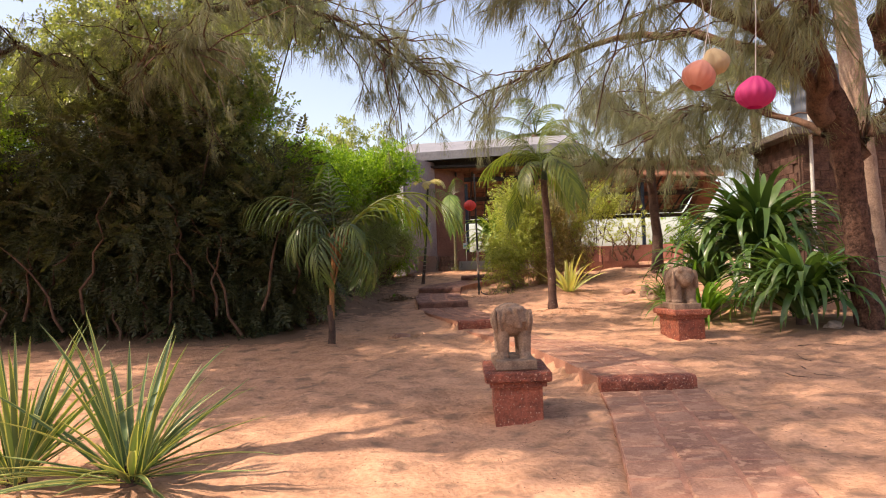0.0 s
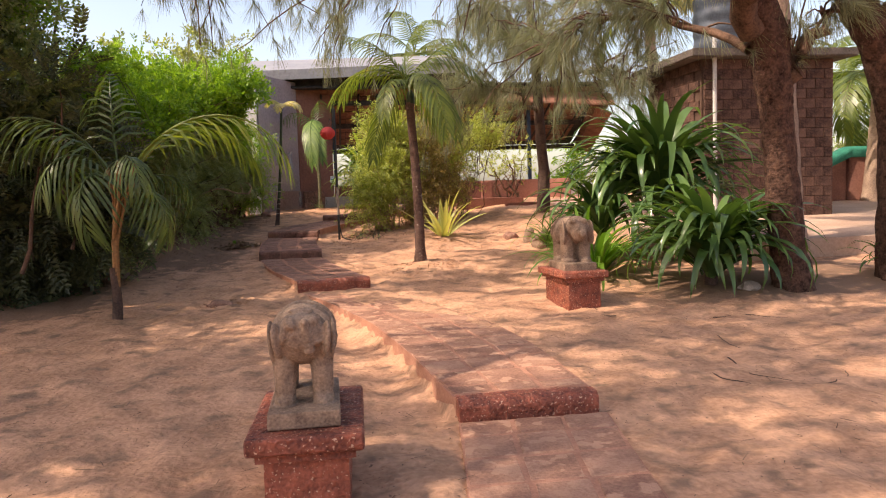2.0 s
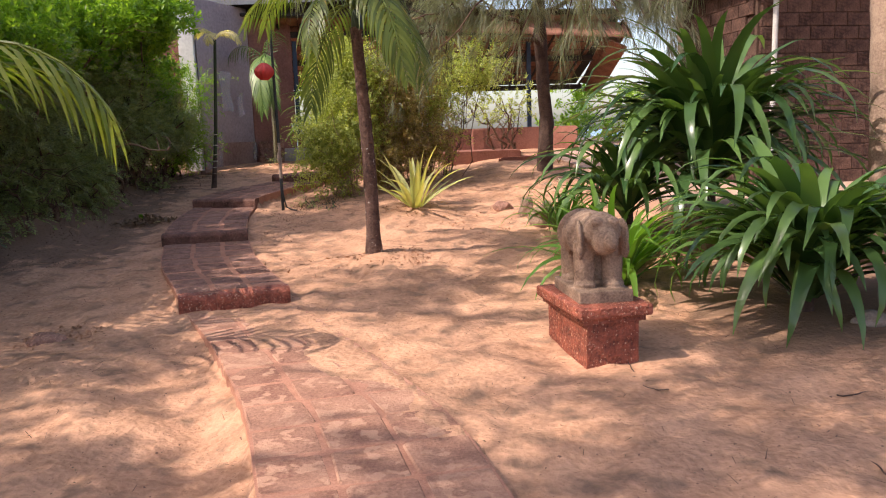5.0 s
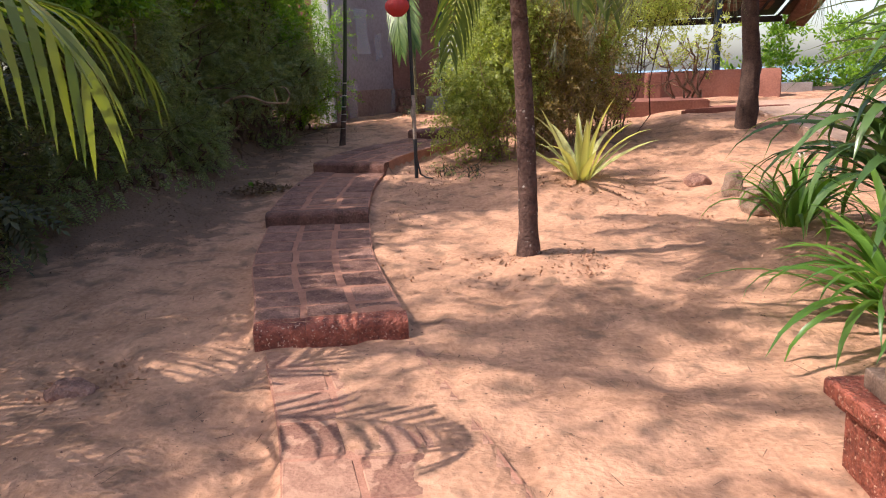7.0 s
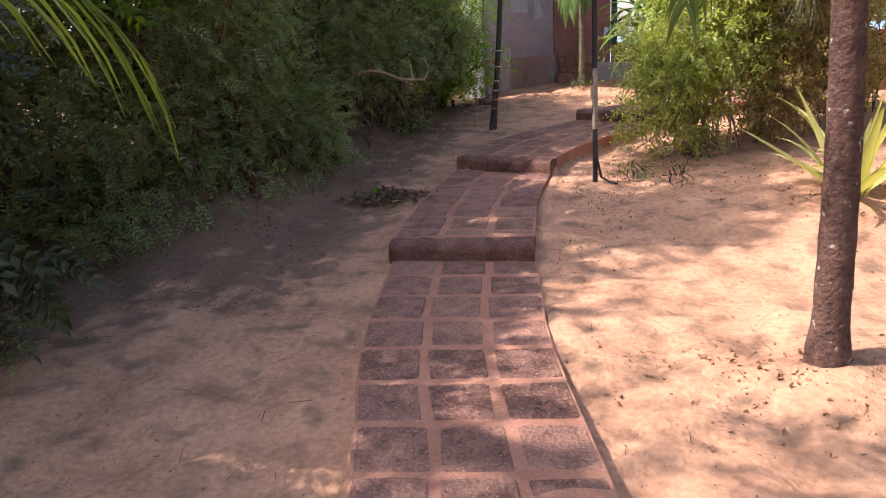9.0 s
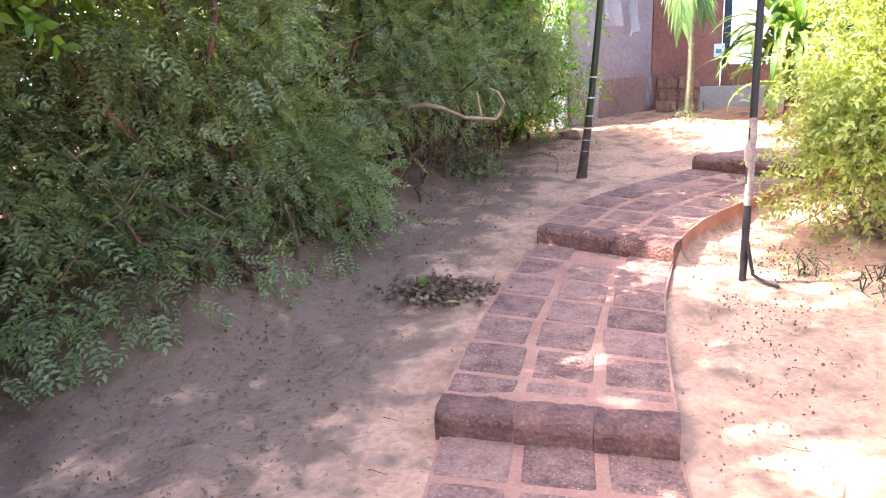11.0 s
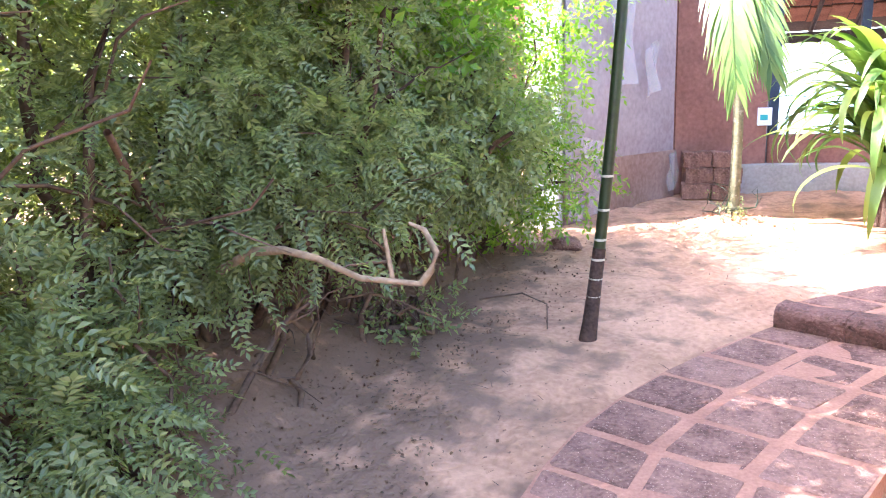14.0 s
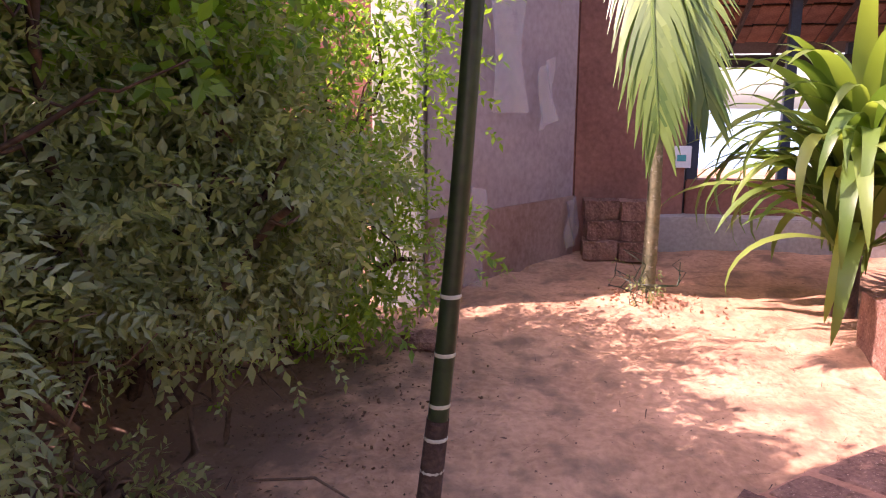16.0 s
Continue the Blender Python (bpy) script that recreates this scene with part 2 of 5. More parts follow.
PINK, CORAL, CREAMPAPER, REDPAPER = (paper("pink_paper", (0.42, 0.02, 0.13), (0.52, 0.04, 0.19)), paper("coral_paper", (0.55, 0.2, 0.15), (0.68, 0.33, 0.25)),
                                     paper("cream_paper", (0.42, 0.32, 0.19), (0.55, 0.43, 0.27)), paper("red_paper", (0.6, 0.06, 0.05), (0.7, 0.09, 0.08)))
SHEET = bpy.data.materials.new("plastic_sheet")
SHEET.use_nodes = True
_b = SHEET.node_tree.nodes["Principled BSDF"]
_b.inputs["Base Color"].default_value, _b.inputs["Roughness"].default_value, _b.inputs["Alpha"].default_value = (0.72, 0.7, 0.72, 1), 0.25, 0.3
SEA = mat("sea_water", (0.10, 0.2, 0.27), (0.2, 0.32, 0.4), 0.05, 0.25, 0.4, 0.8, 0.5)


# ---- building blocks ----
rng = np.random.default_rng(5)


def mesh(name, verts, faces, material, smooth=False):
    """A mesh from arrays of corners and of quads or triangles."""
    verts, faces = np.asarray(verts, dtype=np.float32).reshape(-1, 3), np.asarray(faces, dtype=np.int32)
    k = faces.shape[1]
    me = bpy.data.meshes.new(name)
    me.vertices.add(len(verts)), me.loops.add(faces.size), me.polygons.add(len(faces))
    me.vertices.foreach_set("co", verts.ravel())
    me.loops.foreach_set("vertex_index", faces.ravel())
    me.polygons.foreach_set("loop_start", np.arange(0, faces.size, k, dtype=np.int32))
    me.polygons.foreach_set("use_smooth", np.full(len(faces), smooth))
    me.update(calc_edges=True)
    me.materials.append(material)
    return me


def from_bm(name, bm, material, smooth=False):
    me = bpy.data.meshes.new(name)
    bm.normal_update()
    bm.to_mesh(me)
    bm.free()
    for p in me.polygons:
        p.use_smooth = smooth
    me.materials.append(material)
    return me


def thing(name, m, label, category, group="", kind=""):
    ob = new(name)
    ob.empty_display_size = 0.2
    ob.matrix_world = m
    return tagged(ob, label, category, group, kind)


def part(name, me, parent, m=None, label=""):
    """Links a mesh under a thing or a part, in its parent's space."""
    ob = new(name, me)
    ob.parent = parent
    if m is not None:
        ob.matrix_local = m
    return tagged(ob, label) if label else ob


def single(name, me, m, label, category, kind="", group=""):
    ob = new(name, me)
    ob.matrix_world = m
    return tagged(ob, label, category, group, kind)


def box(name, sx, sy, sz, material, bevel=0.01, at=(0, 0, 0), seg=2, rough=0.0):
    """A block with worn edges that stands on at."""
    bm = bmesh.new()
    bmesh.ops.create_cube(bm, size=1.0)
    for v in bm.verts:
        v.co = Vector((v.co.x * sx, v.co.y * sy, (v.co.z + 0.5) * sz))
    if rough:
        bmesh.ops.subdivide_edges(bm, edges=bm.edges[:], cuts=4, use_grid_fill=True)
        for v in bm.verts:
            v.co += noise.noise_vector(v.co * 9 + Vector(at)) * rough
    elif bevel:
        bmesh.ops.bevel(bm, geom=bm.edges[:], offset=bevel, segments=seg, affect="EDGES", profile=0.6)
    bmesh.ops.translate(bm, verts=bm.verts, vec=at)
    return from_bm(name, bm, material)


def tube_data(points, radii, sides=8, start=0, cap=False):
    """Corners and quads of a tapered tube along points."""
    P = np.asarray(points, float)
    r = np.broadcast_to(np.asarray(radii, float), len(P))
    T = np.gradient(P, axis=0)
    T /= np.linalg.norm(T, axis=1)[:, None] + 1e-9
    up = np.where(np.abs(T[:, 2:3]) > 0.9, np.array([[1.0, 0, 0]]), np.array([[0, 0, 1.0]]))
    A = np.cross(T, up)
    A /= np.linalg.norm(A, axis=1)[:, None]
    B = np.cross(T, A)
    a = np.linspace(0, 2 * np.pi, sides, endpoint=False)
    V = P[:, None] + r[:, None, None] * (np.cos(a)[None, :, None] * A[:, None] + np.sin(a)[None, :, None] * B[:, None])
    n = len(P)
    i, j = np.meshgrid(np.arange(n - 1), np.arange(sides), indexing="ij")
    k = (j + 1) % sides
    F = np.stack([i * sides + j, i * sides + k, (i + 1) * sides + k, (i + 1) * sides + j], -1).reshape(-1, 4) + start
    return V.reshape(-1, 3), F


class Heap:
    """Gathers quads of many pieces into one mesh."""

    def __init__(self):
        self.v, self.f, self.n = [], [], 0

    def put(self, v, f):
        self.v.append(v), self.f.append(np.asarray(f) + self.n)
        self.n += len(v)

    def tube(self, points, radii, sides=6):
        self.put(*tube_data(points, radii, sides))

    def mesh(self, name, material, smooth=False):
        return mesh(name, np.concatenate(self.v), np.concatenate(self.f), material, smooth)


def bend(a, b, n=6, sag=0.0, wob=0.0):
    """A wobbling line from a to b that sags (or arches) in its middle."""
    a, b = np.asarray(a, float), np.asarray(b, float)
    t = np.linspace(0, 1, n)[:, None]
    p = a + (b - a) * t
    p[:, 2] -= sag * 4 * (t * (1 - t))[:, 0]
    if wob:
        p[1:-1] += rng.normal(0, wob, (n - 2, 3))
    return p


def turns(directions, roll=None):
    """Rotations whose x axis points along the directions."""
    d = directions / (np.linalg.norm(directions, axis=1)[:, None] + 1e-9)
    side = np.cross(np.array([0, 0, 1.0]), d)
    side /= np.linalg.norm(side, axis=1)[:, None] + 1e-6
    up = np.cross(d, side)
    if roll is not None:
        c, s = np.cos(roll)[:, None], np.sin(roll)[:, None]
        side, up = c * side + s * up, c * up - s * side
    return np.stack([d, side, up], -1)


def scatter(template, places, directions, sizes, roll):
    """One heap of quads: the template (corners, quads) set at each place."""
    tv, tf = template
    R = turns(directions, roll)
    V = np.einsum("nij,kj->nki", R, tv) * sizes[:, None, None] + places[:, None]
    F = tf[None] + (np.arange(len(places)) * len(tv))[:, None, None]
    return V.reshape(-1, 3), F.reshape(-1, 4)


def diamond(base, d, side, length, width, droop=0.0):
    base, d, side = np.asarray(base, float), np.asarray(d, float), np.asarray(side, float)
    mid = base + d * length * 0.45
    tip = base + d * length + np.array([0, 0, -droop])
    return [base, mid + side * width / 2 + np.array([0, 0, 0.12 * width]), tip, mid - side * width / 2 + np.array([0, 0, 0.12 * width])]


def pinnate(pairs=6, length=0.16, leaf=0.045, width=0.018, droop=0.02):
    """A spray with leaflets in pairs along a stalk."""
    v = []
    for i in range(pairs):
        t = (i + 0.6) / pairs
        base = np.array([length * t, 0, -droop * 2 * t * t])
        for s in (1, -1):
            d = np.array([0.55, s * 0.83, 0.1])
            k = leaf * (1.1 - 0.5 * abs(t - 0.45))
            v += diamond(base, d, np.array([0.83, -s * 0.55, 0]), k, width, droop * 0.3)
    v += diamond((length, 0, -droop * 2), (1, 0, -0.2), (0, 1, 0), leaf, width)
    v = np.array(v)
    return v, np.arange(len(v)).reshape(-1, 4)


def tuft(count=7, leaf=0.06, width=0.026):
    """A twig end with simple leaves all round."""
    v = []
    for i in range(count):
        a = i * 2.4
        d = np.array([0.62, 0.78 * math.cos(a), 0.78 * math.sin(a)])
        side = np.cross(d, [0.3, 0.2, 1.0])
        side /= np.linalg.norm(side)
        v += diamond((0.1 * i / count, 0, 0), d, side, leaf * (0.8 + 0.4 * ((i * 7) % 5) / 5), width)
    v = np.array(v)
    return v, np.arange(len(v)).reshape(-1, 4)


def wisp(strands=11, length=0.31, spread=0.11, width=0.0032):
    """A hanging tassel of needles: x runs along it."""
    v, f = [], []
    for i in range(strands):
        a, r = i * 2.4, spread * math.sqrt((i + 0.5) / strands)
        off = np.array([0, r * math.cos(a), r * math.sin(a)])
        x0 = 0.28 * length * ((i * 5) % strands) / strands
        side = np.array([0, -math.sin(a), math.cos(a)]) * width
        p0, p1, p2 = np.array([x0, 0, 0]), np.array([x0 + 0.5 * length, 0, 0]) + off * 0.7, np.array([x0 + length, 0, 0]) + off * 1.15
        k = len(v)
        v += [p0 - side, p0 + side, p1 + side, p1 - side, p2 + side * 0.4, p2 - side * 0.4]
        f += [[k, k + 1, k + 2, k + 3], [k + 3, k + 2, k + 4, k + 5]]
    return np.array(v), np.array(f)


PINNATE, FINE, TUFT, TUFTSMALL, WISP = pinnate(6, 0.17, 0.052, 0.024), pinnate(5, 0.11, 0.036, 0.0165), tuft(7, 0.064, 0.029), tuft(8, 0.038, 0.017), wisp(15, 0.31, 0.13, 0.0026)


def in_blobs(blobs, count, shell=0.55, each=12, loose=0.11):
    """Places and directions of sprays: twig ends sit all over the rounded masses, and each carries a handful of sprays that fan out from it."""
    B = np.array(blobs, float)
    ends = max(1, count // each)
    w = B[:, 3] * B[:, 4] + B[:, 4] * B[:, 5] + B[:, 3] * B[:, 5]
    k = rng.choice(len(B), ends, p=w / w.sum())
    d = rng.normal(size=(ends, 3))
    d /= np.linalg.norm(d, axis=1)[:, None]
    lump = 1 + 0.22 * np.sin(d[:, 0] * 7 + k) * np.sin(d[:, 1] * 6 + 2 * k) + 0.16 * np.sin(d[:, 2] * 9 + 3 * k)
    r = (shell + (1 - shell) * rng.random(ends) ** 0.7) * lump
    tip = B[k, :3] + d * r[:, None] * B[k, 3:]
    off = rng.normal(0, 1.0, (ends, each, 3)) * loose * rng.uniform(0.6, 1.5, (ends, 1, 1))
    P = (tip[:, None] + off).reshape(-1, 3)
    out = (0.7 * d[:, None] + off / loose * 0.55).reshape(-1, 3)
    return P, out


# ---- lie of the land ----
GROUND_Y = [-6, 0, 6.4, 7.8, 11.4, 13.4, 15, 16.6, 19, 21.2, 24.2, 26, 34, 60]
GROUND_Z = [-0.1, -0.05, 0.0, 0.02, 0.14, 0.19, 0.36, 0.43, 0.66, 0.9, 1.15, 1.22, 1.2, 0.2]


def smooth(a, b, x):
    t = np.clip((x - a) / (b - a), 0, 1)
    return t * t * (3 - 2 * t)


def land(x, y):
    """Height of the sand."""
    x, y = np.asarray(x, float), np.asarray(y, float)
    z = np.interp(y, GROUND_Y, GROUND_Z)
    z = z + 0.5 * smooth(-1.7, -3.0, x) * smooth(15.5, 18, y) * smooth(27, 24, y)
    z = z + 0.10 * np.exp(-(((x - 2.6) / 0.8) ** 2 + ((y - 17.9) / 0.9) ** 2))
    z = z + 0.07 * np.exp(-(((x - 0.28) / 0.4) ** 2 + ((y - 24.05) / 0.25) ** 2))
    z = z - 0.07 * np.exp(-(((x - 1.72) / 0.2) ** 2 + ((y - 15.35) / 0.22) ** 2))
    z = z + 0.05 * np.exp(-(((x - 2.1) / 0.5) ** 2 + ((y - 15.1) / 0.4) ** 2))
    z = z - 0.09 * np.exp(-(((x - 1.0) / 0.5) ** 2 + ((y - 19.6) / 0.8) ** 2))
    z = z - 0.09 * np.exp(-(((x - np.interp(y, [7.8, 9.2, 10.8, 12.4, 13.4], [1.33, 1.19, 0.98, 0.56, 0.17]) + 0.3) / 0.4) ** 2)) * smooth(7.7, 8.3, y) * smooth(13.1, 12.0, y)
    z = z + 0.10 * smooth(4.4, 5.3, x) * smooth(10.6, 12.2, y)
    z = z - 3.4 * smooth(36, 70, y) - 1.0 * smooth(70, 200, np.abs(x))
    near = smooth(26, 18, np.abs(x)) * smooth(-8, -2, y) * smooth(32, 27, y)
    z = z + near * (0.018 * np.sin(2.1 * x + 1.3 * y) * np.sin(1.7 * y - 0.8 * x) + 0.012 * np.sin(5.3 * x + 0.7 * y) * np.sin(4.1 * y + 1.9 * x))
    return z


def stand(x, y, dz=0.0):
    return pose(x, y, float(land(x, y)) + dz)


# Terraces of the path, low to high: left edge, right edge, height at the lower and at the upper end
TERRACES = [
    (((0.15, 1.6), (0.85, 4.85), (1.21, 6.9), (1.33, 7.86)), ((1.2, 1.5), (1.93, 5.28), (2.22, 7.2), (2.33, 7.83)), 0.0, 0.035),
    (((1.33, 7.8), (1.19, 9.2), (0.95, 10.8), (0.5, 12.4), (0.1, 13.48)), ((2.27, 7.8), (2.28, 9.3), (2.16, 10.5), (1.68, 12.0), (1.08, 13.66)), 0.155, 0.21),
    (((0.07, 13.42), (-0.12, 14.1), (-0.3, 14.6), (-0.48, 15.25), (-0.72, 16.62)), ((1.07, 13.62), (0.95, 14.05), (0.79, 14.6), (0.6, 15.3), (0.37, 16.7)), 0.362, 0.44),
    (((-0.73, 16.56), (-0.8, 17.4), (-0.84, 18.4), (-0.78, 19.3)), ((0.37, 16.62), (0.27, 17.6), (0.24, 18.3), (0.27, 18.95)), 0.57, 0.68),
    (((-0.78, 19.24), (-0.66, 19.9), (-0.36, 20.55), (0.05, 21.15), (0.45, 21.6)), ((0.27, 18.88), (0.43, 19.5), (0.72, 20.05), (1.1, 20.6), (1.42, 20.95)), 0.815, 0.94),
    (((0.37, 21.48), (0.9, 22.0), (1.7, 22.5), (2.8, 22.9)), ((1.42, 20.9), (1.8, 21.3), (2.3, 21.6), (3.2, 21.9)), 1.07, 1.1),
]


def along(points, t):
    P = np.array(points, float)
    s = np.r_[0, np.cumsum(np.linalg.norm(np.diff(P, axis=0), axis=1))]
    u = np.atleast_1d(t) * s[-1]
    q = [np.interp(np.clip(u + k * s[-1], 0, s[-1]), s, P[:, i]) for i in (0, 1) for k in (-0.06, 0, 0.06)]
    return np.stack([(q[0] + 2 * q[1] + q[2]) / 4, (q[3] + 2 * q[4] + q[5]) / 4], -1)


def on_path(x, y):
    """Height of the slab over a place, or a very low number."""
    out = np.full(np.shape(x), -99.0)
    for left, right, z0, z1 in TERRACES:
        t = np.linspace(0, 1, 24)
        poly = np.r_[along(left, t), along(right, t)[::-1]]
        inside = np.zeros(np.shape(x), bool)
        for (ax, ay), (bx, by) in zip(poly, np.roll(poly, -1, 0)):
            cross = ((ay > y) != (by > y)) & (x < (bx - ax) * (y - ay) / (by - ay + 1e-12) + ax)
            inside ^= cross
        f = np.clip((y - left[0][1]) / (left[-1][1] - left[0][1]), 0, 1)
        out = np.where(inside, z0 + (z1 - z0) * f, out)
    return out


# ---- ground, sea ----
gx = np.unique(np.r_[-400, -150, -60, -30, -18, np.arange(-12, -3, 0.3), np.arange(-3, 4.6, 0.06), np.arange(4.6, 14, 0.25), 18, 30, 60, 150, 400].round(3))
gy = np.unique(np.r_[-300, -100, -40, -15, np.arange(-8, 1.5, 0.4), np.arange(1.5, 25.5, 0.07), np.arange(25.5, 40, 0.5), 45, 52, 60, 80, 120, 200, 600].round(3))
X, Y = np.meshgrid(gx, gy)
Z = land(X, Y)
slab = on_path(X, Y)
Z = Z + 0.027 * np.array([noise.noise((x * 2.6, y * 2.6, 0)) + 1.1 * min(0.25, noise.noise((x * 5.5, y * 5.5, 4))) + 0.4 * noise.noise((x * 11, y * 11, 8)) for x, y in zip(X.ravel(), Y.ravel())]).reshape(X.shape)
cover = smooth(-0.3, 0.3, X - np.interp(Y, [7.9, 9.5, 10.5, 11.3, 12.2, 13.0, 13.45], [2.6, 2.35, 1.85, 1.35, 0.9, 0.4, 0.0]) + 0.25 * np.sin(7 * X + 3 * Y) * np.sin(5 * Y)) * (Y > 7.95) * (Y < 13.55)
drift = slab - 0.05 + 0.054 * cover
Z = np.where(slab > -9, np.minimum(drift, np.maximum(Z, drift)), Z)
i, j = np.meshgrid(np.arange(len(gy) - 1), np.arange(len(gx) - 1), indexing="ij")
w = len(gx)
quads = np.stack([i * w + j, i * w + j + 1, (i + 1) * w + j + 1, (i + 1) * w + j], -1).reshape(-1, 4)
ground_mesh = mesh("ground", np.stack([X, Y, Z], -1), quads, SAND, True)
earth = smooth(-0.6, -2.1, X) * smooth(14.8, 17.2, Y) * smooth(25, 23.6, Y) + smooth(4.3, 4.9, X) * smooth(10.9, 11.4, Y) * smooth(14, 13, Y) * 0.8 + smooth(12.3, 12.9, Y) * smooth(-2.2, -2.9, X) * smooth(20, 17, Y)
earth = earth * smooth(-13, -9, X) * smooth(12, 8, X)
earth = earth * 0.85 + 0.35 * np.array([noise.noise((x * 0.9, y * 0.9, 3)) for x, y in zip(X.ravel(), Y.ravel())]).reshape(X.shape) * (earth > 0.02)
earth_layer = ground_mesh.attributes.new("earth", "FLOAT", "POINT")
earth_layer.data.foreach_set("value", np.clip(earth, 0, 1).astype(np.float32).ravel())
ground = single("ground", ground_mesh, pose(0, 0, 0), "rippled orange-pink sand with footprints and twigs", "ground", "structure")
sea = single("water", mesh("water", [(-900, 62, -2.4), (900, 62, -2.4), (900, 3000, -2.4), (-900, 3000, -2.4)], [[0, 1, 2, 3]], SEA), pose(0, 0, 0),
             "pale blue sea beyond the garden", "sea", "structure")


# ---- path ----
path = thing("path", pose(0, 0, 0), "stepped garden path of weathered laterite pavers", "path", kind="structure")


def paver_mesh(c, z, drop, material, lift):
    """A hewn paver over four corners: blunt corners, uneven sides, top edge worn round."""
    c, z = np.asarray(c, float), np.asarray(z, float)
    ring, hz = [], []
    for k in range(4):
        a, p, q = c[k], c[k - 1], c[(k + 1) % 4]
        for other, zo in ((p, z[k - 1]), (q, z[(k + 1) % 4])):
            u = rng.uniform(0.02, 0.07)
            ring.append(a + (other - a) * u + (c.mean(0) - a) * rng.uniform(0.0, 0.012))
            hz.append(z[k] + (zo - z[k]) * u)
        ring.append((a + q) / 2 + (c.mean(0) - (a + q) / 2) * rng.uniform(-0.008, 0.014))
        hz.append((z[k] + z[(k + 1) % 4]) / 2)
    ring, hz = np.array(ring), np.array(hz)
    mid = ring.mean(0)
    n = len(ring)
    inn = mid + (ring - mid) * 0.93
    v = [*np.c_[ring, hz - drop], *np.c_[ring, hz - 0.013 + lift], *np.c_[inn, hz + lift + rng.normal(0, 0.0015, n)]]
    bm = bmesh.new()
    vs = [bm.verts.new(q) for q in v]
    bm.faces.new(vs[2 * n:])
    for k in range(n):
        m = (k + 1) % n
        bm.faces.new((vs[k], vs[m], vs[n + m], vs[n + k]))
        bm.faces.new((vs[n + k], vs[n + m], vs[2 * n + m], vs[2 * n + k]))
    return from_bm("paver", bm, material)


def nosing_mesh(a, b, z, depth, height, toward, material):
    """One rounded block of a step's front edge, between a and b."""
    a, b, toward = np.array(a), np.array(b), np.array(toward)
    r = height * 0.42
    prof = [(depth, 0.002), (r, 0.002)] + [(r - r * math.sin(k), -r + r * math.cos(k)) for k in np.linspace(0.25, math.pi / 2, 5)] + [(0.006, -height * 0.8), (0.01, -height - 0.12)]
    n, segs = len(prof), 16
    v = []
    for s in np.linspace(0, 1, segs + 1):
        p = a + (b - a) * s
        for d, h in prof:
            k = noise.noise((p[0] * 7, p[1] * 7, h * 20)) * 0.009 + noise.noise((p[0] * 31, p[1] * 31, h * 45 + d * 30)) * 0.006
            q = p + toward * (d - 0.02 + k)
            v.append((q[0], q[1], z + h + k))
    f = [[s * n + k, (s + 1) * n + k, (s + 1) * n + k + 1, s * n + k + 1] for s in range(segs) for k in range(n - 1)]
    m = mesh("step_block", v, f, material, True)
    bm = bmesh.new()
    bm.from_mesh(m)
    bm.verts.ensure_lookup_table()
    for s, end in ((0, a), (segs, b)):
        ring = [bm.verts.new(v[s * n + k]) for k in range(n)] + [bm.verts.new((*(end + toward * depth), z - height - 0.12))]
        bm.faces.new(ring if s else ring[::-1]).smooth = False
    bmesh.ops.recalc_face_normals(bm, faces=bm.faces)
    bm.to_mesh(m)
    bm.free()
    return m


for number, (left, right, z0, z1) in enumerate(TERRACES):
    length = (np.linalg.norm(np.diff(np.array(left), axis=0), axis=1).sum() + np.linalg.norm(np.diff(np.array(right), axis=0), axis=1).sum()) / 2
    rows = max(3, round(length / 0.385))
    t = np.linspace(0, 1, rows + 1)
    L, R = along(left, t), along(right, t)
    H = z0 + (z1 - z0) * t
    # mortar bed with its sides
    v = np.r_[np.c_[L, H - 0.005], np.c_[R, H - 0.005], np.c_[L, H - 0.34], np.c_[R, H - 0.34]]
    n = rows + 1
    f = [[k, n + k, n + k + 1, k + 1] for k in range(rows)] + [[2 * n + k, k, k + 1, 2 * n + k + 1] for k in range(rows)] + [[n + k, 3 * n + k, 3 * n + k + 1, n + k + 1] for k in range(rows)]
    f += [[0, n, 3 * n, 2 * n], [rows, 2 * n + rows, 3 * n + rows, n + rows]]
    part("mortar_bed", mesh("mortar_bed", v, f, MORTAR), path)
    nose = 0.2 if number else 0.0
    cols = 3
    for r in range(rows):
        shift = [0.0, 0.012, -0.01][r % 3]
        for c in range(cols):
            quad = []
            for tt, u in ((r, c), (r, c + 1), (r + 1, c + 1), (r + 1, c)):
                gap_u = (0.019 if number > 1 else 0.009) * (1 if u == c else -1) if 0 < u < cols else 0.004 * (1 if u == c else -1)
                gap_t = (0.016 if number > 1 else 0.007) * (1 if tt == r else -1)
                s = np.clip((tt + gap_t * 3.3 + rng.normal(0, 0.012)) / rows, 0, 1)
                if number and r == 0 and tt == r:
                    s = 0.17 / length
                a, b = along(left, s)[0], along(right, s)[0]
                quad.append(a + (b - a) * (u / cols + gap_u + shift * (0 < u < cols) + rng.normal(0, 0.004)))
            zz = z0 + (z1 - z0) * np.array([r, r, r + 1, r + 1]) / rows
            part("paver", paver_mesh(quad, zz, 0.05, DUSTY if number < 2 else LATERITE, rng.uniform(-0.004, 0.005)), path)
    if number:
        a, b = np.array(left[0]), np.array(right[0])
        d = (b - a) / np.linalg.norm(b - a)
        toward = np.array([-d[1], d[0]])
        for k in range(3):
            p, q = a + (b - a) * (k / 3 + 0.0015 * (k > 0)), a + (b - a) * ((k + 1) / 3 - 0.0015 * (k < 2))
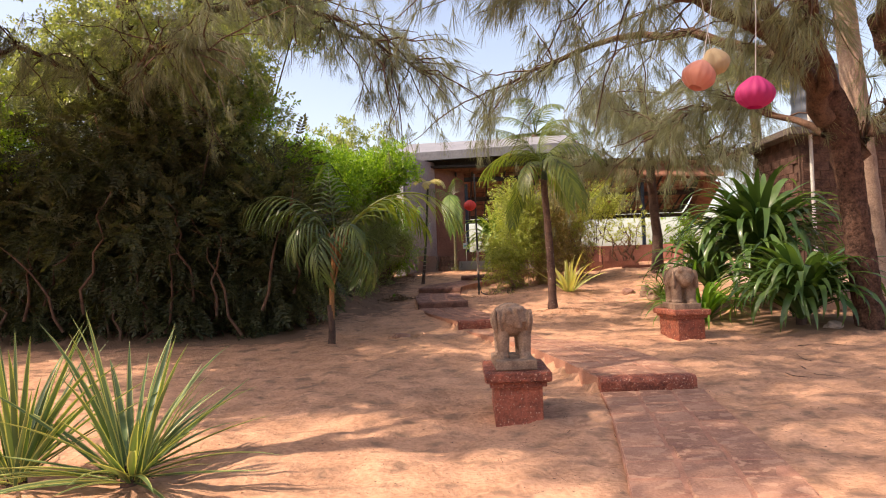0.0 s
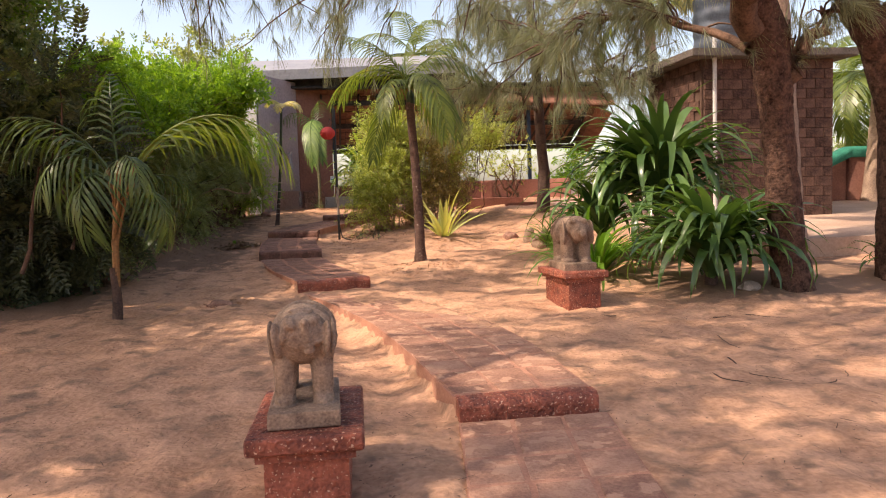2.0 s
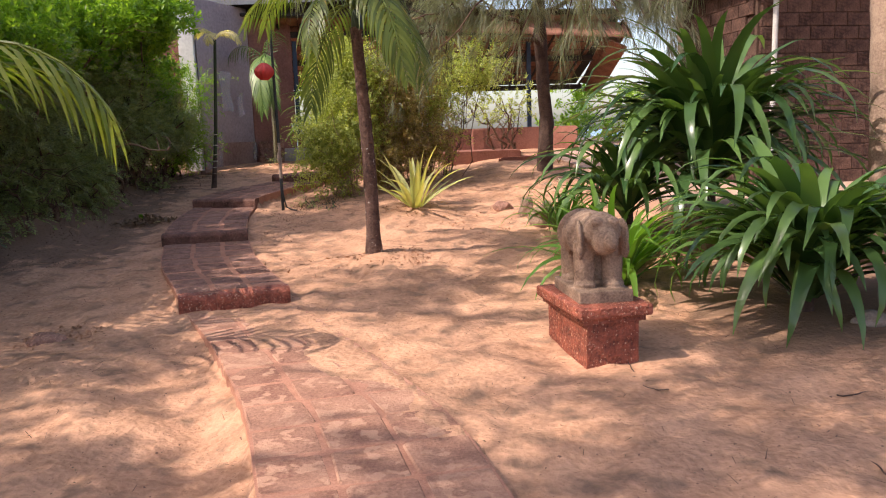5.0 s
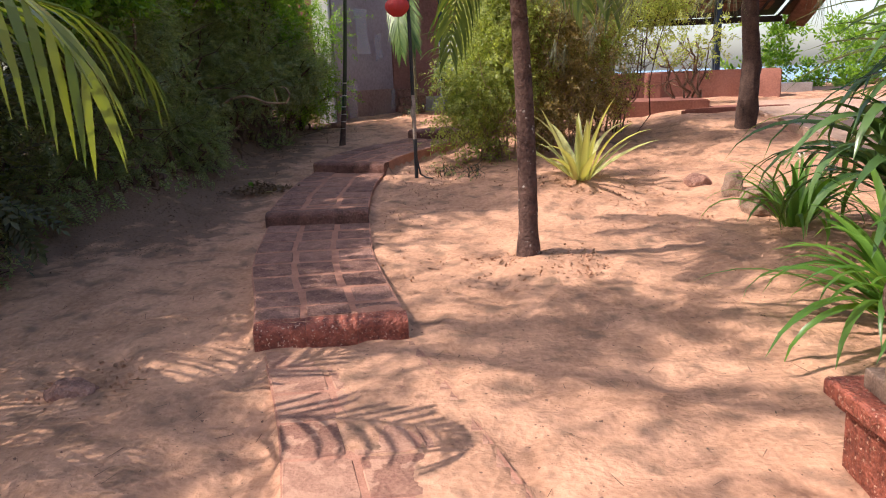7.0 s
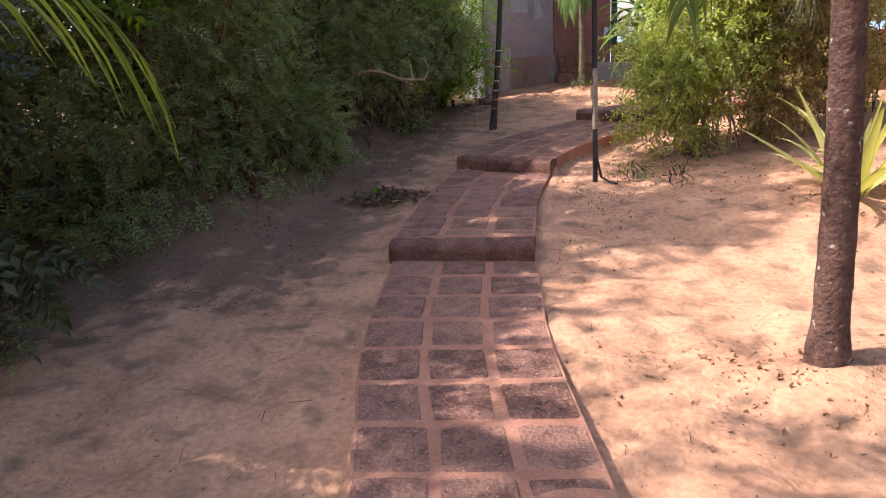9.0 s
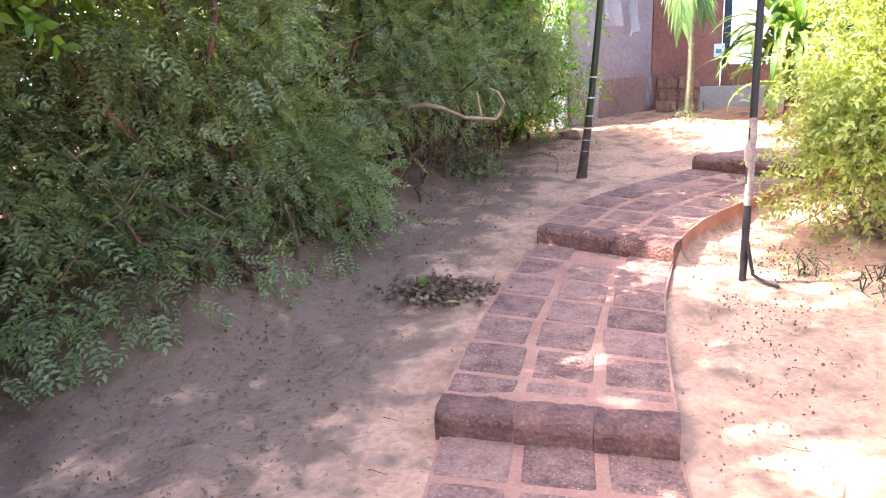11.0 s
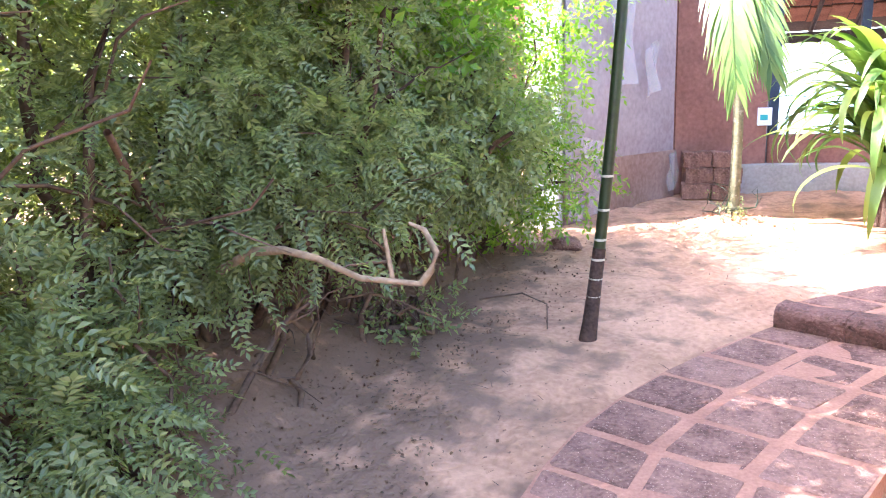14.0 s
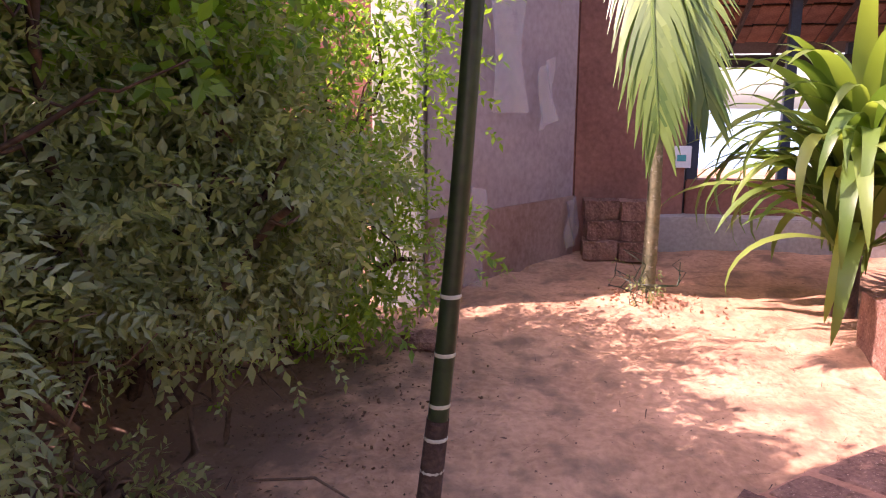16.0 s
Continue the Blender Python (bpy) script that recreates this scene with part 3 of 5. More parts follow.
            # from the third step up, the edge takes the shade-darkened laterite
            part("step_block", nosing_mesh(p, q, z0 + 0.004, 0.17, 0.14, toward, REDSTEP if number < 3 else SHADEDSTEP), path, label="rounded red laterite step edge")


# ---- pedestals and stone elephants ----
def pedestal(x, y, z, turn):
    p = thing("pedestal", pose(x, y, z, 0, 0, turn), "red laterite pedestal with a moulded cap on sand", "pedestal", "elephant pedestals")
    part("shaft", box("shaft", 0.39, 0.74, 0.42, REDSTEP, 0.014, (0, 0.37, -0.1), rough=0.006), p)
    part("moulding", box("moulding", 0.46, 0.81, 0.045, REDSTEP, 0.014, (0, 0.37, 0.305), rough=0.004), p)
    part("cap", box("cap", 0.545, 0.89, 0.085, REDSTEP, 0.026, (0, 0.37, 0.345), 3), p)
    return p


def ball(bm, x, y, z, rx, ry, rz, tilt=(0, 0, 0)):
    r = bmesh.ops.create_icosphere(bm, subdivisions=3, radius=1.0)
    m = Matrix.LocRotScale((x, y, z), Euler([radians(a) for a in tilt]), (rx, ry, rz))
    bmesh.ops.transform(bm, matrix=m, verts=r["verts"])


def elephant(m, label, stump=0.10):
    """A stout carved elephant on its base slab, looking along -y, its trunk broken off; a cloth hangs over its back."""
    bm = bmesh.new()
    snout = stump > 0.07
    ball(bm, 0, 0.22, 0.335, 0.165, 0.26, 0.15)
    ball(bm, 0, 0.37, 0.32, 0.155, 0.14, 0.15)
    ball(bm, 0, 0.06, 0.35, 0.15, 0.14, 0.145)
    for s in (-1, 1):
        for y in (0.035, 0.37):
            bmesh.ops.create_cone(bm, cap_ends=True, segments=20, radius1=0.068 if snout else 0.052, radius2=0.075 if snout else 0.066, depth=0.32, matrix=Matrix.Translation((s * 0.098, y, 0.155)))
            ball(bm, s * 0.1, y - 0.02, 0.028, 0.075 if snout else 0.058, 0.085 if snout else 0.068, 0.035)
    # cloth over the back, with a hem that hangs below the belly line, and its rolled borders
    for rx, ry, cy, low in ((0.184, 0.17, 0.28, 0.225), (0.19, 0.045, 0.15, 0.25), (0.188, 0.03, 0.43, 0.24)):
        k = len(bm.verts)
        ball(bm, 0, cy, 0.33, rx, ry, 0.172)
        bm.verts.ensure_lookup_table()
        for v in bm.verts[k:]:
            if v.co.z < low:
                v.co.z = low + 0.03 * math.sin(v.co.y * 40)
                v.co.x *= 1.0 if abs(v.co.x) > 0.12 else 1.3
    # head, brow ridge and the broken trunk
    if snout:
        ball(bm, 0, -0.05, 0.39, 0.125, 0.11, 0.12)
        ball(bm, 0, -0.12, 0.335, 0.09, 0.09, 0.10)
        ball(bm, 0.015, -0.17, 0.345, 0.055, stump, 0.06, (25, 0, 0))
    else:
        ball(bm, 0, -0.02, 0.385, 0.125, 0.09, 0.11)
        ball(bm, -0.05, -0.085, 0.44, 0.035, 0.03, 0.026, (0, 25, 0))
        ball(bm, -0.085, -0.075, 0.40, 0.018, 0.03, 0.06, (0, 12, 0))
        for q in range(6):
            ball(bm, 0.02 + 0.004 * q, -0.105 + 0.004 * q, 0.455 - 0.03 * q, 0.02 + 0.002 * q, 0.024, 0.024)
        for q in range(7):
            ball(bm, 0.075, -0.02 - 0.01 * q, 0.47 - 0.02 * q, 0.03, 0.012, 0.016)
    for s in (-1, 1):
        ball(bm, s * 0.055, -0.12 if snout else -0.06, 0.455, 0.04, 0.035, 0.032)
        if snout:
            ball(bm, s * 0.142, -0.025, 0.345, 0.024, 0.088, 0.125, (-14, 6 * s, 14 * s))
            ball(bm, s * 0.158, -0.06, 0.27, 0.02, 0.045, 0.07, (-14, 6 * s, 14 * s))
        else:
            ball(bm, s * 0.125, -0.055, 0.36, 0.02, 0.045, 0.10, (8, 4 * s, 25 * s))
            ball(bm, s * 0.15, 0.02, 0.33, 0.02, 0.05, 0.13, (4, 4 * s, 20 * s))
    ball(bm, 0, 0.49, 0.27, 0.022, 0.026, 0.11)
    for k in range(5):
        ball(bm, 0, 0.0 + 0.05 * k, 0.5 - 0.004 * k * k, 0.07, 0.012, 0.012)
    bmesh.ops.create_cube(bm, size=1.0, matrix=Matrix.LocRotScale((0, 0.18, -0.035), None, (0.37, 0.68, 0.085)))
    me = from_bm("elephant_statue", bm, STATUE, True)
    ob = new("elephant_statue", me)
    ob.matrix_world = m
    rem = ob.modifiers.new("carve", "REMESH")
    rem.mode, rem.voxel_size, rem.use_smooth_shade = "VOXEL", 0.0075, True
    sm = ob.modifiers.new("wear", "SMOOTH")
    sm.factor, sm.iterations = 0.5, 2
    return tagged(ob, label, "statue", "stone elephants")


P1, P2 = (0.40, 6.57, 0.0, -2), (3.41, 11.25, 0.14, 4)
for x, y, z, a in (P1, P2):
    pedestal(x, y, z, a)
elephant(pose(*P1[:3], 0, 0, P1[3]) @ pose(-0.01, 0.19, 0.505, 0, 0, 2) @ Matrix.Diagonal((0.92, 0.95, 0.92, 1)), "carved brown stone elephant with a broken trunk on its slab", 0.05)
elephant(pose(*P2[:3], 0, 0, P2[3]) @ pose(-0.01, 0.2, 0.505, 0, 0, -5) @ Matrix.Diagonal((1.06, 0.92, 1.08, 1)), "rounded weathered stone elephant on its slab")


# ---- plants: makers ----
def strap_mesh(name, length, width, lift, fall, material, segs=9, fold=0.25, point=0.25, edge=None):
    """A long leaf along +x that rises and then arches over."""
    t = np.linspace(0, 1, segs + 1)
    ang = lift - fall * t ** 1.6
    ds = length / segs
    x = np.r_[0, np.cumsum(np.cos(ang[:-1]) * ds)]
    z = np.r_[0, np.cumsum(np.sin(ang[:-1]) * ds)]
    w = width * np.minimum(1, 0.45 + 1.6 * t) * np.minimum(1, ((1 - t) / (1 - point)) ** 0.7 + 0.02) / 2
    nx, nz = -np.sin(ang), np.cos(ang)
    cols = (-1, -0.72, 0, 0.72, 1) if edge else (-1, 0, 1)
    v = [(x[k] + nx[k] * fold * w[k] * abs(c), c * w[k], z[k] + nz[k] * fold * w[k] * abs(c)) for k in range(segs + 1) for c in cols]
    n = len(cols)
    f = [[k * n + c, k * n + c + 1, (k + 1) * n + c + 1, (k + 1) * n + c] for k in range(segs) for c in range(n - 1)]
    me = mesh(name, v, f, material, True)
    if edge:
        me.materials.append(edge)
        me.polygons.foreach_set("material_index", np.array([1 if c in (0, n - 2) else 0 for k in range(segs) for c in range(n - 1)], dtype=np.int32))
    return me


def clump(name, x, y, label, category, meshes, count, size, low, high, seed, group="", dz=0.0, stem=0.0):
    """A rosette of strap leaves; low and high bound the tilt of a leaf's first metre against its mesh."""
    r = random.Random(seed)
    p = thing(name, stand(x, y, dz), label, category, group)
    if stem:
        h = Heap()
        h.tube([(0, 0, -0.1), (0, 0.01, stem * 0.5), (0, 0, stem)], [0.07 * size, 0.06 * size, 0.05 * size], 10)
        part("stem", h.mesh("stem", DARK_BARK, True), p)
    for k in range(count):
        turn, tilt = k * 137.5 + r.uniform(-18, 18), r.uniform(low, high)
        s = size * r.uniform(0.72, 1.12)
        rad = r.uniform(0.02, 0.10) * size
        m = pose(rad * math.cos(radians(turn)), rad * math.sin(radians(turn)), stem * r.uniform(0.3, 1.0) - 0.02, 0, 0, turn) @ pose(0, 0, 0, r.uniform(-14, 14), -tilt, 0) @ Matrix.Diagonal((s, s, s, 1))
        part("leaf", meshes[r.randrange(len(meshes))], p, m)
    return p


def frond_mesh(name, length, droop, leaflet, pairs, material, lift=0.7, hang=0.5, width=0.03, vee=0.35, seed=1, power=1.3, spread=0.85):
    """A palm frond along +x: rachis with long leaflets that hang."""
    r = np.random.default_rng(seed)
    t = np.linspace(0, 1, 14)
    ang = lift - droop * t ** power
    ds = length / 13
    P = np.c_[np.r_[0, np.cumsum(np.cos(ang[:-1]) * ds)], np.zeros(14), np.r_[0, np.cumsum(np.sin(ang[:-1]) * ds)]]
    h = Heap()
    h.tube(P, 0.014 * (1.1 - t) * (length / 1.4) + 0.002, 5)
    for k in range(pairs):
        u = 0.14 + 0.86 * (k + 0.5) / pairs
        base = np.array([np.interp(u, t, P[:, i]) for i in range(3)])
        a = np.interp(u, t, ang)
        fwd = np.array([math.cos(a), 0, math.sin(a)])
        up = np.array([-math.sin(a), 0, math.cos(a)])
        ln = leaflet * (0.45 + 0.75 * math.sin(math.pi * min(1, 0.12 + 0.86 * u))) * r.uniform(0.85, 1.1)
        for s in (1, -1):
            d0 = fwd * (0.45 + 0.5 * u) + np.array([0, s, 0]) * spread + up * vee
            d0 /= np.linalg.norm(d0)
            wv = np.cross(d0, up)
            wv = wv / np.linalg.norm(wv) * width / 2
            pts, d = [base], d0.copy()
            for q in range(4):
                d = d + np.array([0, 0, -hang * (0.35 + 0.3 * q)]) + r.normal(0, 0.03, 3)
                d /= np.linalg.norm(d)
                pts.append(pts[-1] + d * ln / 4)
            ws = [0.5, 1.0, 0.9, 0.55, 0.05]
            v = np.array([pt + e * wv * wk for pt, wk in zip(pts, ws) for e in (-1, 1)])
            h.put(v, [[2 * q, 2 * q + 1, 2 * q + 3, 2 * q + 2] for q in range(4)])
    return h.mesh(name, material)


def palm(name, x, y, label, height, radius, top, fronds, seed, bark, lean=(0, 0), rings=True, turns_given=None, tilt=(-10, 55), group="", shaft=0.0, size=1.0, sides=14):
    r = random.Random(seed)
    p = thing(name, stand(x, y), label, "palm tree", group)
    n = 26
    pts, rad = [], []
    for k in range(n):
        t = k / (n - 1)
        pts.append((lean[0] * t + 0.02 * math.sin(4 * t), lean[1] * t, -0.15 + (height + 0.15) * t))
        rad.append((radius * (1.25 - 0.35 * t) if t > 0.08 else radius * 1.5) * (1 + (0.05 if rings and k % 2 else 0)))
    h = Heap()
    h.tube(pts, rad, sides)
    trunk = part("trunk", h.mesh("trunk", bark, True), p)
    if shaft:
        h = Heap()
        h.tube([(lean[0], lean[1], height - 0.02), (lean[0], lean[1], height + shaft * 0.5), (lean[0], lean[1], height + shaft)], [radius, radius * 0.9, radius * 0.4], 12)
        part("crownshaft", h.mesh("crownshaft", GREENSTEM, True), p, label="smooth green crownshaft")
    for k in range(len(turns_given) if turns_given else fronds):
        turn = turns_given[k] if turns_given else k * 137.5 + r.uniform(-15, 15)
        tl = r.uniform(*tilt)
        s = size * r.uniform(0.85, 1.1)
        m = pose(lean[0], lean[1], height + shaft * 0.8, 0, 0, turn) @ pose(0, 0, 0, r.uniform(-20, 20), -tl, 0) @ Matrix.Diagonal((s, s, s, 1))
        part("frond", top[k % len(top)], p, m)
    return p, trunk


def shrub(name, blobs, label, leaf, template, count, size, base, stems, seed, category="bush", group="", droop=0.25, twig=TWIG, shell=0.5, kind="", thin=1.0):
    """A bush: woody stems that fork into its masses, and a crown of sprays."""
    global rng
    rng = np.random.default_rng(seed)
    p = thing(name, pose(*base), label, category, group, kind)
    base = np.array(base)
    h = Heap()
    B = np.array(blobs, float)
    for k in range(stems):
        b = B[k % len(B)]
        end = b[:3] + rng.normal(0, 0.35, 3) * b[3:]
        root = base + np.array([*(rng.normal(0, 0.22, 2) * b[3:5] + 0.3 * (b[:2] - base[:2])), -0.15])
        root[2] = float(land(root[0], root[1])) - 0.1
        line = bend(root, end, 7, 0.0, 0.07)
        h.tube(line - base, np.linspace(0.028, 0.010, 7) * thin * rng.uniform(0.7, 1.5), 6)
        for q in range(5):
            s = line[rng.integers(2, 6)]
            e = s + rng.normal(0, 0.42, 3) * b[3:] + np.array([0, 0, 0.12])
            h.tube(bend(s, e, 5, -0.03, 0.04) - base, np.linspace(0.010, 0.003, 5) * (0.4 + 0.6 * thin), 4)
    part("branchwork", h.mesh("branchwork", twig, True), p, label="bare woody stems and twigs")
    P, d = in_blobs(blobs, count, shell)
    keep = P[:, 2] > land(P[:, 0], P[:, 1]) + 0.04
    P, d = P[keep], d[keep]
    d = d + rng.normal(0, 0.35, d.shape) + np.array([0, 0, -droop])
    v, f = scatter(template, P - base, d, size * rng.uniform(0.65, 1.25, len(P)), rng.uniform(-0.9, 0.9, len(P)))
    part("crown", mesh("crown", v, f, leaf), p)
    return p


# ---- the hedge along the path ----
PLANTS = "hedge bushes along the path"
shrub("hedge_bush", [(-4.0, 16.2, 1.6, 1.1, 1.2, 1.5), (-3.4, 17.0, 1.0, 0.9, 0.9, 0.9), (-4.4, 15.0, 2.6, 1.3, 1.2, 1.5), (-3.6, 15.9, 2.7, 0.8, 1.0, 0.9)], "dense dark green hedge bush with fine leaves", HEDGE, FINE, 7600, 1.42, (-4.0, 16.4, 0.45), 14, 11, group=PLANTS)
shrub("hedge_bush", [(-3.1, 18.2, 1.6, 0.95, 1.0, 0.95), (-3.0, 17.8, 2.5, 0.9, 1.1, 0.8), (-2.7, 18.7, 1.15, 0.75, 0.8, 0.6)], "dense green hedge bush hanging over the sandy bank", HEDGE, FINE, 9400, 1.25, (-3.2, 18.3, 0.7), 24, 12, group=PLANTS)
shrub("hedge_bush", [(-2.7, 20.0, 2.05, 0.9, 1.0, 0.7), (-2.5, 20.2, 2.6, 0.9, 1.1, 0.7), (-2.1, 20.3, 2.0, 0.7, 0.9, 0.42), (-3.3, 20.0, 2.4, 1.0, 1.0, 1.1)], "dense green hedge bush with feathery leaves", HEDGE, FINE, 9800, 1.2, (-2.9, 20.2, 0.9), 26, 13, group=PLANTS)
shrub("hedge_bush", [(-2.4, 21.6, 2.25, 0.85, 0.9, 0.65), (-2.4, 21.6, 2.65, 0.8, 0.8, 0.55), (-1.8, 21.7, 2.1, 0.65, 0.8, 0.5)], "green hedge bush with airy outer twigs", HEDGE, TUFTSMALL, 8200, 1.5, (-2.6, 21.9, 1.05), 24, 14, group=PLANTS)
shrub("hedge_bush", [(-1.9, 22.8, 2.0, 0.65, 0.6, 0.8), (-1.6, 22.9, 2.6, 0.55, 0.55, 0.7), (-1.5, 22.8, 1.7, 0.5, 0.5, 0.4)], "sparse sunlit bush end with small leaves", LIME, TUFTSMALL, 2300, 1.5, (-2.1, 23.1, 1.15), 16, 15, group=PLANTS)
shrub("hedge_bush", [(-2.45, 22.4, 3.1, 0.6, 0.6, 0.55), (-3.1, 22.4, 3.0, 0.8, 0.7, 0.8)], "hedge bush reaching up beside the whitewashed pillar", HEDGE, TUFTSMALL, 2600, 1.5, (-2.6, 22.8, 1.15), 12, 27, group=PLANTS)
# lime masses over the hedge put sunlight on its tops into the leaf colour
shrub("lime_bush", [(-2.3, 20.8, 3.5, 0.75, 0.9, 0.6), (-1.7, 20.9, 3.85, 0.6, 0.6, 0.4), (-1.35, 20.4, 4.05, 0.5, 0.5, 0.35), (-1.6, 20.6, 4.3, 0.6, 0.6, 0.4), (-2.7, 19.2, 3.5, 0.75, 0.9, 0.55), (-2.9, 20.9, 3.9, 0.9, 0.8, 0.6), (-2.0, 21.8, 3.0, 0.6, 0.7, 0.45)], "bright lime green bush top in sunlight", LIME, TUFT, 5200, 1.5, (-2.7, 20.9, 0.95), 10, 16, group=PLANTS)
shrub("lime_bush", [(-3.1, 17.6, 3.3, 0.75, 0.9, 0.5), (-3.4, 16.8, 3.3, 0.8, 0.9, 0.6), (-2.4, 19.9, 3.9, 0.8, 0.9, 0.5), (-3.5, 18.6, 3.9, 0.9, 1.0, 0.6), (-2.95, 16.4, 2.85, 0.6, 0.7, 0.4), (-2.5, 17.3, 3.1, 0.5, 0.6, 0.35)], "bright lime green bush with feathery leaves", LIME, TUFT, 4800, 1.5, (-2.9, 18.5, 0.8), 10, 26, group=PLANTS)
shrub("dark_thicket", [(-5.2, 13.9, 1.8, 1.7, 1.2, 1.7), (-7.6, 14.6, 2.0, 1.9, 1.3, 2.0), (-3.3, 14.1, 1.9, 1.0, 1.1, 1.6), (-6.2, 14.2, 3.5, 2.0, 1.3, 1.3), (-4.6, 14.6, 0.9, 1.7, 0.9, 0.8), (-7.6, 15.0, 0.9, 1.9, 0.9, 0.9)], "dark shaded thicket of twiggy branches and small leaves", SHADELEAF, PINNATE, 12000, 2.0, (-5.2, 14.2, 0.25), 30, 17, category="thicket", shell=0.35)
# the masses 7 m up are added to throw shade on path and sand
shrub("hedge_tree", [(-5.6, 15.4, 4.5, 1.7, 1.3, 1.4), (-8.6, 15.4, 4.6, 1.9, 1.4, 1.6), (-4.3, 14.6, 4.2, 1.1, 1.1, 1.1), (-5.2, 13.4, 5.7, 1.5, 1.3, 0.7), (-7.3, 16.0, 5.7, 1.7, 1.4, 1.1), (-4.3, 14.8, 5.3, 1.0, 1.0, 0.9), (-3.6, 16.5, 7.2, 0.9, 1.0, 0.5), (-3.5, 17.9, 7.3, 0.9, 0.8, 0.5), (-4.5, 16.2, 7.2, 0.8, 0.9, 0.6)], "leafy green tree top above the thicket, with high masses added for shade", HEDGE, TUFT, 17000, 1.5, (-6.2, 15.6, 0.3), 16, 18, category="tree", shell=0.3)
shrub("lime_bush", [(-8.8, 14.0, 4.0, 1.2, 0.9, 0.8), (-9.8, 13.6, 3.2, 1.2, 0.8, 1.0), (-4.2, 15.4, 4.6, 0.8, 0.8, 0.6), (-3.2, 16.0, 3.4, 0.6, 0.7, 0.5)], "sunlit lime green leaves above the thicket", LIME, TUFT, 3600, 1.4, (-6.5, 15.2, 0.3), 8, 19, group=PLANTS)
shrub("hedge_bush", [(-6.0, 17.6, 1.7, 2.0, 0.9, 1.7), (-9.5, 17.2, 1.9, 2.2, 1.0, 1.9), (-13.0, 16.2, 2.2, 2.2, 1.2, 2.2)], "shade-dark hedge closing the garden behind the thicket", SHADELEAF, TUFT, 5200, 2.6, (-9.0, 17.2, 0.5), 10, 29, group=PLANTS)
# unseen tree, its crown masses set where they block sun from thicket and sand
shrub("shade_tree", [(-9.6, 11.6, 6.0, 2.6, 1.7, 1.6), (-8.2, 10.2, 7.2, 2.2, 1.6, 1.2), (-11.5, 12.6, 5.0, 2.0, 1.8, 2.0), (-7.2, 8.0, 6.4, 1.7, 1.4, 0.7), (-6.6, 6.7, 6.2, 1.4, 1.1, 0.5), (-5.8, 8.3, 6.7, 1.2, 1.1, 0.45), (-5.3, 6.9, 6.6, 0.9, 1.0, 0.4)], "unseen broad leafy tree added to shade the thicket and sand", HEDGE, TUFT, 24000, 1.6, (-10.4, 11.6, 0.0), 12, 28, category="tree", shell=0.2)
for bx, by, bh, k in ((-2.7, 14.6, 0.55, 1), (-1.9, 21.0, 0.3, 2), (-2.25, 19.0, 0.3, 3), (-2.4, 17.6, 0.3, 4), (0.24, 23.98, 0.2, 5), (1.15, 19.0, 0.2, 7), (1.5, 18.7, 0.16, 8)):
    bz = float(land(bx, by))
    shrub("weed", [(bx, by, bz + bh * 0.5, 0.28 if k < 5 else 0.11, 0.3 if k < 5 else 0.1, bh * 0.5)], "low green weeds sprouting from the sand", HEDGE, TUFT if k < 5 else TUFTSMALL, 160 if k < 5 else 40, 0.8, (bx, by, bz), 6 if k < 5 else 3, 30 + k, thin=1.0 if k < 5 else 0.22, twig=TWIG if k < 5 else GREENSTEM, category="weed", group="weeds in the sand", kind="stuff")

# bare branches that stick out of the hedge
rng = np.random.default_rng(77)
dead = Heap()
dead.tube([(-2.2, 19.6, 1.62), (-1.95, 19.5, 1.74), (-1.75, 19.42, 1.77), (-1.6, 19.42, 1.74), (-1.42, 19.44, 1.66), (-1.16, 19.45, 1.645)], [0.023, 0.021, 0.018, 0.016, 0.014, 0.012], 8)
dead.tube([(-1.16, 19.45, 1.645), (-1.12, 19.46, 1.70), (-1.1, 19.47, 1.77), (-1.15, 19.48, 1.86), (-1.22, 19.5, 1.88)], [0.016, 0.015, 0.015, 0.012, 0.008], 8)
dead.tube([(-1.28, 19.45, 1.65), (-1.3, 19.46, 1.75), (-1.32, 19.47, 1.86)], [0.011, 0.010, 0.007], 6)
single("dead_branch", dead.mesh("dead_branch", DEADWOOD, True), pose(0, 0, 0), "pale bent dead branch sticking out of the hedge", "branch")
for k in range(18):
    h = Heap()
    a = np.array([-2.9 + rng.uniform(-0.4, 0.3), 17.0 + 0.33 * k + rng.uniform(-0.2, 0.2), 1.0 + rng.uniform(0, 0.9)])
    line = bend(a, a + np.array([rng.uniform(0.7, 1.4), rng.uniform(-0.6, 0.5), rng.uniform(-0.3, 1.1)]), 7, -0.1, 0.05)
    h.tube(line, np.linspace(0.013, 0.004, 7), 6)
    single("bare_branch", h.mesh("bare_branch", TWIG, True), pose(0, 0, 0), "brown bare branch reaching out of the hedge", "branch", group="bare hedge branches")
for k in range(22):
    h = Heap()
    y0 = 16.9 + 0.29 * k + rng.uniform(-0.1, 0.1)
    x0 = -2.55 + 0.12 * (y0 - 16.9) + rng.uniform(-0.25, 0.2)
    a = np.array([x0, y0, float(land(x0, y0)) - 0.06])
    line = bend(a, a + np.array([rng.uniform(-0.5, 0.45), rng.uniform(-0.6, 0.5), rng.uniform(0.45, 1.1)]), 8, -0.06, 0.035)
    h.tube(line, np.linspace(0.017, 0.006, 8) * rng.uniform(0.7, 1.4), 7)
    for q in range(3):
        e = line[3 + q] + rng.normal(0, 0.22, 3) + np.array([0.08, 0, 0.1])
        h.tube(bend(line[3 + q], e, 5, -0.02, 0.02), np.linspace(0.006, 0.002, 5), 5)
